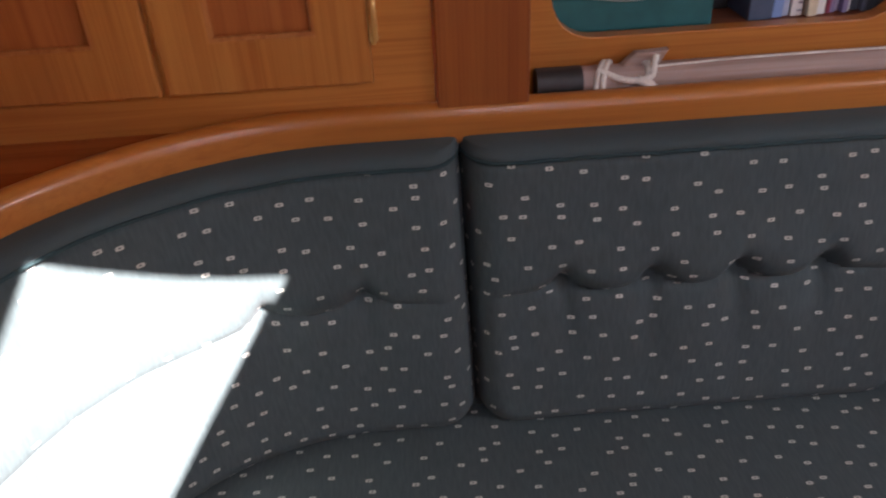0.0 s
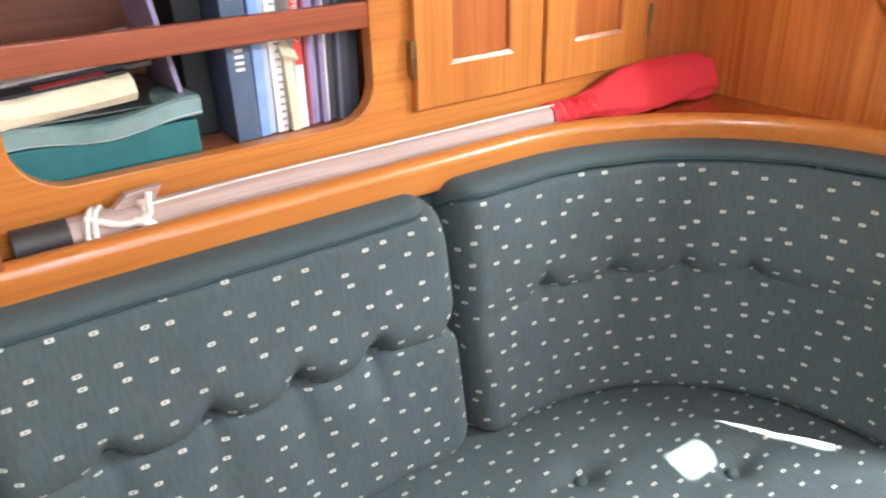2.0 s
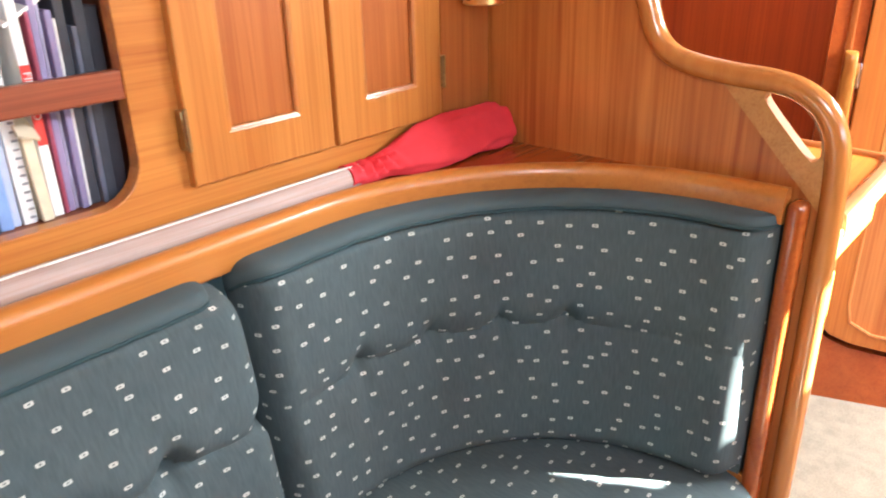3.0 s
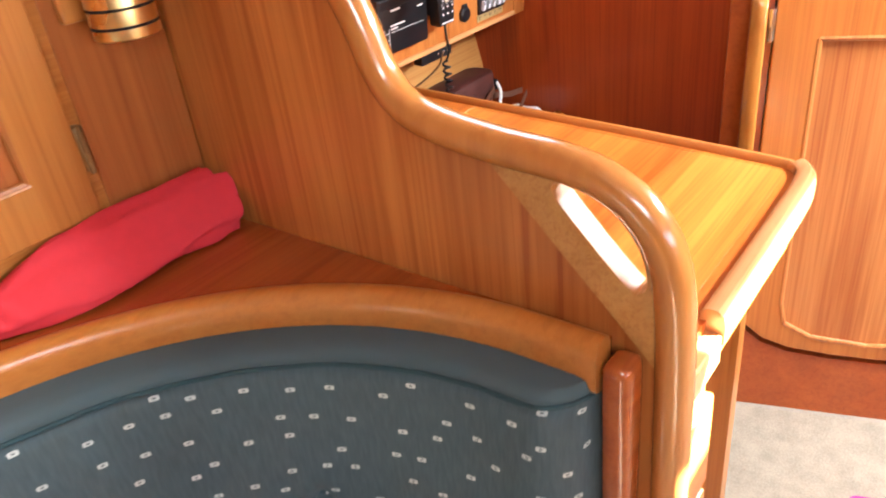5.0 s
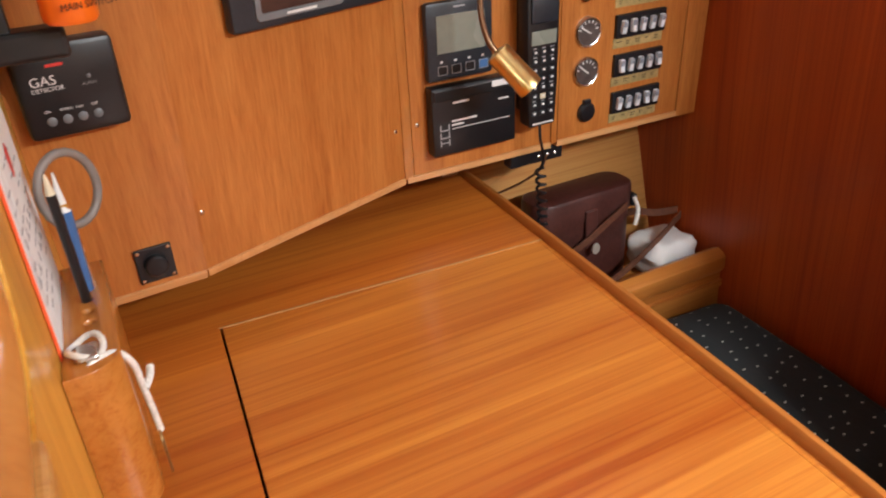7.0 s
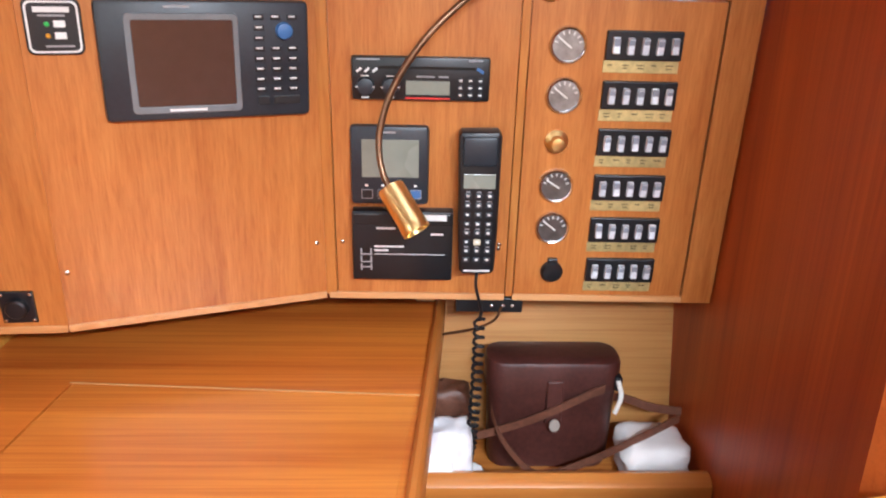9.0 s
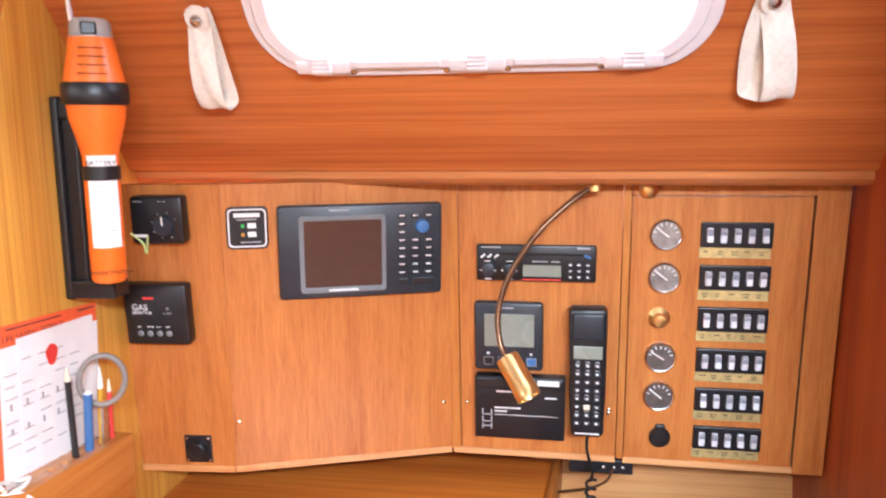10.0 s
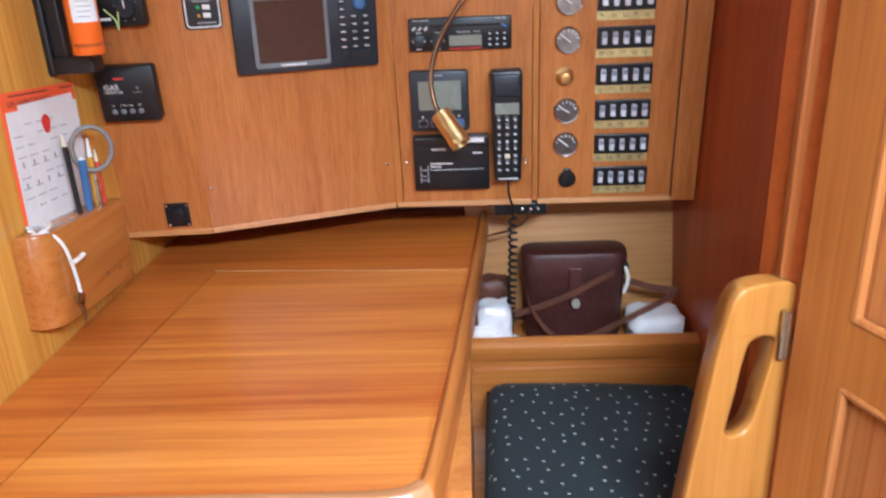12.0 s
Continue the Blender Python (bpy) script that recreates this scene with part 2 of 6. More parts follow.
def plate(loops, thick, m=None, bevel=0.0):
    """A board with outline loops[0] and holes loops[1:], its face at height 0 and its back at -thick, laid by the pose m."""
    from mathutils.geometry import tessellate_polygon
    bm = bmesh.new()
    top = [ring(bm, [(x, y, 0) for x, y in loop]) for loop in loops]
    low = [ring(bm, [(x, y, -thick) for x, y in loop]) for loop in loops]
    tops, lows = sum(top, []), sum(low, [])
    for a, b, c in tessellate_polygon([[Vector((x, y, 0)) for x, y in loop] for loop in loops]):
        bm.faces.new((tops[a], tops[b], tops[c]))
        bm.faces.new((lows[c], lows[b], lows[a]))
    rims = []
    for t, l in zip(top, low):
        for i in range(len(t)):
            k = (i + 1) % len(t)
            face = bm.faces.new((t[i], l[i], l[k], t[k]))
            rims.append(bm.edges.get((t[i], t[k])))
    bmesh.ops.recalc_face_normals(bm, faces=bm.faces)
    if bevel:
        bmesh.ops.bevel(bm, geom=[e for e in rims if e], offset=bevel, segments=2, affect="EDGES", profile=0.5)
    if m is not None:
        moved(bm, m)
    return bm


def face_y(y):
    """Loops given as (x, z), facing -y at that y."""
    return Matrix(((1, 0, 0, 0), (0, 0, -1, y), (0, 1, 0, 0), (0, 0, 0, 1)))


def face_x(x):
    """Loops given as (y, z), facing +x at that x."""
    return Matrix(((0, 0, 1, x), (1, 0, 0, 0), (0, 1, 0, 0), (0, 0, 0, 1)))


def tube(points, r, sides=12, bm=None, closed=False, flat=1.0):
    """A round bar along points; r may be a list, one for each point."""
    bm = bm or bmesh.new()
    pts = [Vector(p) for p in points]
    radii = r if isinstance(r, list) else [r] * len(pts)
    rings, side = [], None
    for i, p in enumerate(pts):
        if closed:
            ahead = (pts[(i + 1) % len(pts)] - pts[i - 1]).normalized()
        else:
            ahead = (pts[min(i + 1, len(pts) - 1)] - pts[max(i - 1, 0)]).normalized()
        if side is None:
            side = ahead.orthogonal().normalized()
        side = (side - ahead * side.dot(ahead)).normalized()
        up = ahead.cross(side)
        rings.append(ring(bm, [p + radii[i] * (math.cos(a) * side + flat * math.sin(a) * up) for a in (math.tau * k / sides for k in range(sides))]))
    for a, b in zip(rings, rings[1:] + (rings[:1] if closed else [])):
        for k in range(sides):
            bm.faces.new((a[k], a[(k + 1) % sides], b[(k + 1) % sides], b[k]))
    if not closed:
        bm.faces.new(rings[0][::-1])
        bm.faces.new(rings[-1])
    return bm


def smooth_line(points, steps=6):
    """A rounded line through points."""
    p = [Vector(q) for q in points]
    p = [2 * p[0] - p[1], *p, 2 * p[-1] - p[-2]]
    out = []
    for a, b, c, d in zip(p, p[1:], p[2:], p[3:]):
        for i in range(steps):
            t = i / steps
            out.append(0.5 * (2 * b + (c - a) * t + (2 * a - 5 * b + 4 * c - d) * t * t + (3 * b - a - 3 * c + d) * t ** 3))
    return out + [p[-2]]


def sweep(profile, path, bm=None, closed_profile=True):
    """A moulding: the profile's (out, up) carried along a level path of (place, outward)."""
    bm = bm or bmesh.new()
    rings = [ring(bm, [Vector(p) + Vector((n[0] * o, n[1] * o, u)) for o, u in profile]) for p, n in path]
    count = len(profile)
    for a, b in zip(rings, rings[1:]):
        for k in range(count if closed_profile else count - 1):
            bm.faces.new((a[k], a[(k + 1) % count], b[(k + 1) % count], b[k]))
    if closed_profile:
        bm.faces.new(rings[0][::-1])
        bm.faces.new(rings[-1])
    return bm


def lathe(profile, m=None, sides=24, bm=None):
    """A turned shape from (radius, height) pairs round its own z."""
    bm = bm or bmesh.new()
    rings = [ring(bm, [(r * math.cos(a), r * math.sin(a), h) for a in (math.tau * k / sides for k in range(sides))]) for r, h in profile]
    for a, b in zip(rings, rings[1:]):
        for k in range(sides):
            bm.faces.new((a[k], a[(k + 1) % sides], b[(k + 1) % sides], b[k]))
    bm.faces.new(rings[0][::-1])
    bm.faces.new(rings[-1])
    if m is not None:
        bmesh.ops.transform(bm, matrix=m, verts=[v for r in rings for v in r])
    return bm

# ---- the boat's shell ----
FLOOR = 0.14
structure(part("floor", box(-1.6, 4.2, -1.55, 1.6, FLOOR - 0.05, FLOOR), CARPET), "beige short-pile carpet on the cabin sole", "floor")


def shell():
    # unseen ceiling; hatch, companionway and a small hole cut to shape sun patches
    outline = [(-1.6, -1.0), (4.2, -1.0), (4.2, 1.0), (-1.6, 1.0)]
    hatch = [(0.30, -0.34), (0.579, -0.34), (0.605, 0.128), (0.265, 0.112)]
    seat_patch_hole = [(1.875, -0.44), (1.985, -0.44), (1.995, -0.35), (1.89, -0.345)]
    companion = [(2.03, -0.33), (2.13, -0.53), (2.21, -0.53), (2.21, -0.455), (2.75, -0.455), (2.75, -0.26), (2.17, -0.26), (2.17, -0.38), (2.075, -0.33)]
    structure(part("ceiling", plate([outline, hatch, seat_patch_hole, companion], 0.05, Matrix.Translation((0, 0, 2.01))), CEILING), "unseen off-white ceiling with openings cut to shape the sun patches", "ceiling")
    # cabin side out of view; its long window is added for fill light
    structure(part("wall_south", plate([[(-1.6, FLOOR), (4.2, FLOOR), (4.2, 2.0), (-1.6, 2.0)], rounded(0.2, 1.6, 1.5, 1.78, 0.06)], 0.05, face_y(-1.40)), TEAK_X), "unseen teak-lined cabin side with a long window added for fill light", "wall")
    structure(part("coachroof_south", box(-1.6, 4.2, -1.45, -0.98, 1.965, 2.0), CEILING), "off-white headlining at the cabin side", "ceiling")
    structure(part("wall_west", box(-1.65, -1.6, -1.5, 1.6, FLOOR, 2.0), TEAK_Z), "teak-veneered end bulkhead", "wall")
    structure(part("wall_east", box(4.2, 4.25, -1.5, 1.6, FLOOR, 2.0), TEAK_Z), "teak-veneered end bulkhead", "wall")
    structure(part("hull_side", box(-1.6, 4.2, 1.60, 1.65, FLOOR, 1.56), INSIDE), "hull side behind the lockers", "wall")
    # sloping coachroof side over the chart table, with the opening port
    slope = Matrix(((1, 0, 0, 0), (0, -0.6, -0.8, 1.255), (0, 0.8, -0.6, 1.565), (0, 0, 0, 1)))
    structure(part("coachroof_side", plate([[(-1.6, -0.005), (4.2, -0.005), (4.2, 0.52), (-1.6, 0.52)], rounded(1.748, 2.260, 0.180, 0.450, 0.065, 10)], 0.025, slope), TEAK_SIDE), "sloping teak-veneered cabin side with an opening port", "wall")
    # the slope runs on into a round nose, then back to the panels
    nose = [(-0.040, 0.0595), (-0.018, 0.0302)] + [(0.0028 + 0.026 * math.cos(radians(q)), 0.0326 + 0.026 * math.sin(radians(q))) for q in range(217, 298, 8)] + [(0.08, 0.012), (0.08, 0.0595)]
    for name, x0, x1, label in (("beam_nosing", -1.6, 1.438, "rounded varnished nosing under the cabin side"), ("beam_nosing", 1.462, 2.52, "rounded varnished nosing over the instrument panel")):
        structure(part(name, sweep(nose, [((x, 1.285, 1.532), (0, 1, 0)) for x in (x0, x1)]), NOSE, smooth=True), label, "trim")
    return slope


SLOPE = shell()


def bulkhead():
    """The half bulkhead between settee and chart table, with its rounded edge and hand hold."""
    edge = [(1.10, 1.93), (0.985, 1.68), (0.90, 1.45), (0.862, 1.365), (0.842, 1.315), (0.815, 1.287), (0.775, 1.274), (0.715, 1.266), (0.66, 1.262),
            (0.618, 1.252), (0.583, 1.228), (0.563, 1.19), (0.556, 1.14), (0.553, 1.05), (0.551, 0.8), (0.55, FLOOR)]
    line = [tuple(v) for v in smooth_line([(y, z, 0) for y, z in edge], 5)]
    line = [(y, z) for y, z, _ in line]
    upper = [p for p in line if p[0] >= 0.715]
    main = upper + [(0.577, 1.098), (0.56, 1.07), (0.558, FLOOR), (1.6, FLOOR), (1.6, 1.93)]
    thing = empty("bulkhead", "teak-veneered half bulkhead with a rounded handrail edge", "bulkhead", kind="structure")
    part("panel", plate([main], 0.019, face_x(1.455)), DIVIDER, thing)
    part("nav_veneer", plate([main], 0.003, face_x(1.458)), NAV_PALE, thing, "paler veneer on the chart table side")
    gus = [(y, z) for y, z in line if y <= 0.73 and z >= 1.085]
    gusset = [(0.745, 1.27)] + gus + [(0.57, 1.085)]
    slot = [(0.665, 1.2445), (0.650, 1.2475), (0.625, 1.2375), (0.602, 1.221), (0.585, 1.196), (0.579, 1.168), (0.586, 1.158), (0.598, 1.162), (0.66, 1.228)]
    slot = [tuple(v[:2]) for v in smooth_line([(y, z, 0) for y, z in slot + slot[:1]], 4)[:-1]]
    part("gusset", plate([gusset, slot], 0.03, face_x(1.463), 0.004), BIN_WOOD, thing, "pale wooden gusset with a hand slot")
    part("edge_rail", tube([(1.4385, y, z) for y, z in line], 0.0172, 16), ROUND, thing, "rounded varnished edge rail", smooth=True)
    post = box(1.392, 1.43, 0.575, 0.603, FLOOR, 1.105, 0.011, segments=3)
    part("end_post", post, RED_RAIL, thing, "rounded upright trim at the settee end", smooth=True)
    part("inner_edge", box(1.395, 1.436, 0.60, 1.6, FLOOR, 0.62), TEAK_Z, thing)


bulkhead()

# ---- settee ----
RIGHT, LEFT = (0.95, 0.67), (0.03, 0.66)


def back_line(off, lean):
    """Points and outward normals along the settee's back, from its port end round to its starboard end."""
    pts = []
    ry_r, ry_l = 1.03 + off - RIGHT[1], 1.03 + off - LEFT[1]
    rx_r, rx_l = 0.38 + off + lean, 0.38 + off + lean
    for i in range(1, 6):
        pts.append((LEFT[0] - rx_l, 0.55 + (LEFT[1] - 0.55) * i / 6))
    for i in range(33):
        a = radians(180 - 90 * i / 32)
        pts.append((LEFT[0] + rx_l * math.cos(a), LEFT[1] + ry_l * math.sin(a)))
    for i in range(1, 30):
        pts.append((LEFT[0] + (RIGHT[0] - LEFT[0]) * i / 30, 1.03 + off))
    for i in range(33):
        a = radians(90 - 90 * i / 32)
        pts.append((RIGHT[0] + rx_r * math.cos(a), RIGHT[1] + ry_r * math.sin(a)))
    for i in range(1, 6):
        pts.append((RIGHT[0] + rx_r, RIGHT[1] - (RIGHT[1] - 0.605) * i / 5))
    out = []
    for i, p in enumerate(pts):
        a, b = pts[max(i - 1, 0)], pts[min(i + 1, len(pts) - 1)]
        d = Vector((b[0] - a[0], b[1] - a[1])).normalized()
        out.append((Vector((*p, 0)), Vector((-d.y, d.x, 0))))
    return out


def settee_rail():
    profile = [(0.004, 0.000), (0.0005, 0.002), (-0.001, 0.005), (-0.0015, 0.008), (-0.002, 0.036), (-0.0015, 0.040), (0.0, 0.045), (0.003, 0.049), (0.007, 0.052), (0.012, 0.0535), (0.018, 0.0535), (0.022, 0.052), (0.025, 0.048), (0.027, 0.043), (0.027, 0.000)]
    path = [(p + Vector((0, 0, 1.068)), n) for p, n in back_line(0.070, -0.006)]
    rail = part("settee_rail", sweep(profile, path), ROUND_X, smooth=True)
    structure(rail, "rounded varnished teak rail along the settee back", "rail")
    # shelf behind the rail
    edge = [(p.x, p.y) for p, n in back_line(0.085, -0.006)]
    shelf = edge + [(1.434, 0.61), (1.434, 1.60), (-0.46, 1.60), (-0.46, 0.60)]
    structure(part("shelf_top", plate([shelf], 0.02, Matrix.Translation((0, 0, 1.104))), RED_RAIL), "reddish varnished shelf behind the settee back", "shelf")
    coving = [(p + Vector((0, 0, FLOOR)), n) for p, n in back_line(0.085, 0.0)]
    # board takes the dark piping colour so the gaps between cushions read shaded
    structure(part("settee_back", sweep([(0, 0), (0, 0.924), (0.02, 0.924), (0.02, 0)], coving), PIPING_AND_GAP), "board behind the settee cushions, darkened to put shade in their gaps", "panel")


settee_rail()


def arc_table(line):
    s = [0.0]
    for (a, _), (b, _) in zip(line, line[1:]):
        s.append(s[-1] + (b - a).length)
    return s


def at_length(line, table, s):
    for i in range(len(line) - 1):
        if table[i + 1] >= s or i == len(line) - 2:
            t = (s - table[i]) / max(1e-9, table[i + 1] - table[i])
            return line[i][0].lerp(line[i + 1][0], t), line[i][1].lerp(line[i + 1][1], t).normalized()


LOW, HIGH = 0.610, 1.066
LOW_LINE, TOP_LINE = back_line(0.037, 0.0), back_line(0.053, 0.004)
LOW_S, TOP_S = arc_table(LOW_LINE), arc_table(TOP_LINE)


def at_index(line, q):
    i = min(int(q), len(line) - 2)
    t = q - i
    return line[i][0].lerp(line[i + 1][0], t), line[i][1].lerp(line[i + 1][1], t).normalized()


def index_at(s):
    """Where along the back line a length of its upper edge ends."""
    for i in range(len(TOP_S) - 1):
        if TOP_S[i + 1] >= s or i == len(TOP_S) - 2:
            return i + (s - TOP_S[i]) / max(1e-9, TOP_S[i + 1] - TOP_S[i])


def back_cushion(label, s0, s1, buttons, seed, foot0=0.0, foot1=0.0, deep=1.0, round_end=0.0, lift=0.0, round_start=0.0):
    """A tufted back cushion between two lengths along the settee's back."""
    thing = empty("back_cushion", label, "cushion", "settee cushions", place=(0, 0, 0))
    length = s1 - s0
    nu, nv = max(24, int(length / 0.006)), 110
    tall = HIGH - LOW
    knots = sorted(buttons)

    def seam(u):
        """The seam sags between buttons and falls off towards the ends."""
        sag = 0.0
        if u < knots[0]:
            sag = 0.012 * math.sin(math.pi / 2 * min(1, (knots[0] - u) / 0.05))
        if u > knots[-1]:
            sag = 0.012 * math.sin(math.pi / 2 * min(1, (u - knots[-1]) / 0.05))
        for a, b in zip(knots, knots[1:]):
            if a < u < b:
                sag = 0.017 * min(1.0, 0.3 + 0.7 * deep) * math.sin(math.pi * (u - a) / (b - a)) ** 0.75
        return 0.262 - sag

    def corner(u, z):
        """Distance from the round-cornered outline, in metres, up to 0.05."""
        r = 0.055
        e, f = min(u, length - u), z
        if e < r and f < r:
            return r - math.hypot(r - e, r - f)
        return min(e, f)

    def puff(u, v):
        """Depth towards the sitter at u metres along and v from 0 to 1 up."""
        z = v * tall
        e = max(0.0, corner(u, z)) / 0.045
        round_ = math.sqrt(max(0.0, 1 - (1 - min(1, e)) ** 2))
        head = math.sqrt(max(0.0, 1 - (1 - min(1, (1 - v) / 0.04)) ** 2))
        d = 0.058 * round_ * (0.45 + 0.55 * head)
        zc = seam(u)
        ease = min(1.0, max(0.0, (u - knots[0] + 0.11) / 0.11)) * min(1.0, max(0.0, (knots[-1] + 0.11 - u) / 0.11))
        strength = deep * (0.35 + 0.65 * ease * ease * (3 - 2 * ease))
        fall = z - zc
        if fall > 0:
            # the upper roll curls in towards the seam
            k = max(0.0, 1 - fall / 0.042)
            d -= 0.026 * strength * (1 - math.sqrt(max(0.0, 1 - k ** 2.2))) * min(1, e)
            d += 0.006 * strength * math.exp(-((fall - 0.055) / 0.045) ** 2) * min(1, e)
        else:
            # the lower half lies behind the roll and swells out again further down
            k = max(0.0, 1 + fall / 0.016)
            d -= strength * (0.016 * math.exp(fall / 0.075) + 0.010 * (1 - math.sqrt(max(0.0, 1 - k * k)))) * min(1, e)
        for n, b in enumerate(knots):
            r = math.hypot(u - b, z - 0.262)
            d -= (0.004 + 0.008 * deep) * math.exp(-(r / 0.022) ** 2)
            if z < 0.262:
                # a pleat runs down from each button and dies away
                drift = 0.004 * math.sin(3.1 * n + seed) * (0.262 - z) / 0.1
                d -= 0.009 * deep * math.exp(-((u - b - drift) / (0.010 + 0.10 * (0.262 - z))) ** 2) * math.exp(-((0.262 - z) / 0.11) ** 2)
            else:
                d -= 0.010 * deep * math.exp(-((u - b) / 0.013) ** 2) * math.exp(-((z - 0.262) / 0.038) ** 2)
        for a, b in zip(knots, knots[1:]):
            mid = math.exp(-((u - (a + b) / 2) / 0.034) ** 2)
            d += 0.006 * deep * mid * math.exp(-((z - 0.285) / 0.035) ** 2) + 0.005 * deep * mid * math.exp(-((z - 0.20) / 0.05) ** 2)
        d += (0.003 * noise.noise((u * 9 + seed, z * 9, seed)) + 0.0012 * noise.noise((u * 34, z * 20, seed))) * min(1, e)
        return d

    def inset(u, z):
        """How far the far end draws in: a notch at the seam, and round corners above and below."""
        up, down = max(0.0, (z - tall + 0.075) / 0.075), max(0.0, (0.07 - z) / 0.07)
        k = 0.35 * math.exp(-((z - 0.252) / 0.022) ** 2) + 0.62 * (1 - math.sqrt(1 - up * up)) + 0.6 * (1 - math.sqrt(1 - down * down))
        return round_end * k * max(0.0, (u / length - 0.6) / 0.4) ** 2

    bm = bmesh.new()
    uv = bm.loops.layers.uv.new("UVMap")
    rows = []
    for j in range(nv + 1):
        v = j / nv
        row = []
        for i in range(nu + 1):
            u = length * i / nu
            w = u - inset(u, v * tall)
            q = index_at(s0 + w)
            a, na = at_index(LOW_LINE, index_at(s0 + w + foot0 * (1 - i / nu) + foot1 * i / nu))
            b, nb = at_index(TOP_LINE, q)
            n = na.lerp(nb, v).normalized()
            p = a.lerp(b, v) + Vector((0, 0, LOW + tall * v)) + n * 0.028 - n * puff(u, v)
            row.append([bm.verts.new(p), 0.0, 0.0, n])
        rows.append(row)
    # cloth lengths along the surface, from its middle
    for row in rows:
        for i in range(nu // 2 + 1, nu + 1):
            row[i][1] = row[i - 1][1] + (row[i][0].co - row[i - 1][0].co).length
        for i in range(nu // 2 - 1, -1, -1):
            row[i][1] = row[i + 1][1] - (row[i][0].co - row[i + 1][0].co).length
    for i in range(nu + 1):
        for j in range(1, nv + 1):
            rows[j][i][2] = rows[j - 1][i][2] + (rows[j][i][0].co - rows[j - 1][i][0].co).length
    for j in range(nv + 1):
        for i in range(nu + 1):
            rows[j][i] += [rows[int(nv * 0.8)][i][1], rows[j][nu // 2][2]]
    for j in range(nv):
        for i in range(nu):
            quad = (rows[j][i], rows[j][i + 1], rows[j + 1][i + 1], rows[j + 1][i])
            face = bm.faces.new([q[0] for q in quad])
            for loop, q in zip(face.loops, quad):
                loop[uv].uv = (q[4] + seed * 0.37 + 3, q[5] + seed)
    # the sides and the back
    backs = [[bm.verts.new(q[0].co + q[3] * 0.045) for q in row] for row in (rows[0], rows[-1])]
    for v in backs[0]:
        v.co.z -= 0.03
    for row, back in zip((rows[0], rows[-1]), backs):
        rim = [bm.verts.new(q[0].co) for q in row]
        for i in range(nu):
            bm.faces.new((rim[i], rim[i + 1], back[i + 1], back[i]))
    for i in range(nu):
        bm.faces.new((backs[0][i], backs[0][i + 1], backs[1][i + 1], backs[1][i]))
    for i in (0, nu):
        bm.faces.new([bm.verts.new(row[i][0].co) for row in rows] + [backs[1][i], backs[0][i]])
    part("cover", bm, CLOTH, thing, smooth=True)
    # plain band and piping round the upper edge
    path = []
    reach = length - 0.62 * round_end
    for i in range(nu + 1):
        g = reach * i / nu
        b, n = at_index(TOP_LINE, index_at(s0 + g))
        e = min(1, min(i, nu - i) * reach / nu / 0.045)
        drop = 0.36 * round_end * (1 - math.sqrt(1 - min(1.0, max(0.0, 1 - (reach - g) / 0.03)) ** 2))
        drop += round_start * (1 - math.sqrt(1 - min(1.0, max(0.0, 1 - g / 0.035)) ** 2))
        path.append((b + n * (0.034 - 0.062 * math.sqrt(max(0.04, 1 - (1 - e) ** 2))) + Vector((0, 0, HIGH - 0.004 + lift - drop)), n))
    band = [(0.0, -0.003), (-0.003, 0.003), (-0.002, 0.010), (0.005, 0.017), (0.022, 0.019), (0.07, 0.019), (0.07, -0.003)]
    part("top_band", sweep(band, path), PLAIN_CLOTH, thing, "plain blue-green band along the top", smooth=True)
    part("piping", tube([p + n * -0.0035 + Vector((0, 0, 0.002 * noise.noise((i * 0.13, seed, 0)))) for i, (p, n) in enumerate(path)], 0.0025, 8), PIPING_AND_GAP, thing, "dark piped seam", smooth=True)
    for u in knots:
        q, v = index_at(s0 + u), 0.262 / tall
        a, na = at_index(LOW_LINE, q)
        t, nt = at_index(TOP_LINE, q)
        n = na.lerp(nt, v).normalized()
        p = a.lerp(t, v) + Vector((0, 0, LOW + 0.262)) + n * 0.028 - n * (puff(u, v) + 0.001)
        turn = (-n).to_track_quat("Z", "Y").to_matrix().to_4x4()
        part("button", lathe([(0.002, -0.004), (0.010, -0.003), (0.0115, 0.001), (0.009, 0.005), (0.004, 0.007)], Matrix.Translation(p) @ turn, 16), PLAIN_CLOTH, thing, smooth=True)


def length_at(x):
    i = min(range(len(TOP_LINE)), key=lambda k: abs(TOP_LINE[k][0].x - x) + (0 if TOP_LINE[k][0].y > 1.0 else 9))
    return TOP_S[i] + (x - TOP_LINE[i][0].x)


S_A, S_B = length_at(0.168), length_at(0.802)
back_cushion("blue-green tufted settee back cushion, curved, sunlit", 0.02, S_A - 0.001, [S_A - 0.023 - d for d in (0.28, 0.14)], 1.7, 0.0, 0.012, 0.8)
back_cushion("blue-green tufted settee back cushion with small white oblongs", S_A + 0.001, S_B - 0.001, [0.124, 0.244, 0.361, 0.478], 2.9, 0.012, 0.034, 1.0, 0.055)
back_cushion("blue-green tufted corner back cushion, curved round the settee end", S_B + 0.001, TOP_S[-1] - 0.002, [0.165, 0.31, 0.44, 0.56], 4.3, 0.034, 0.0, 0.6, lift=0.004, round_start=0.02)


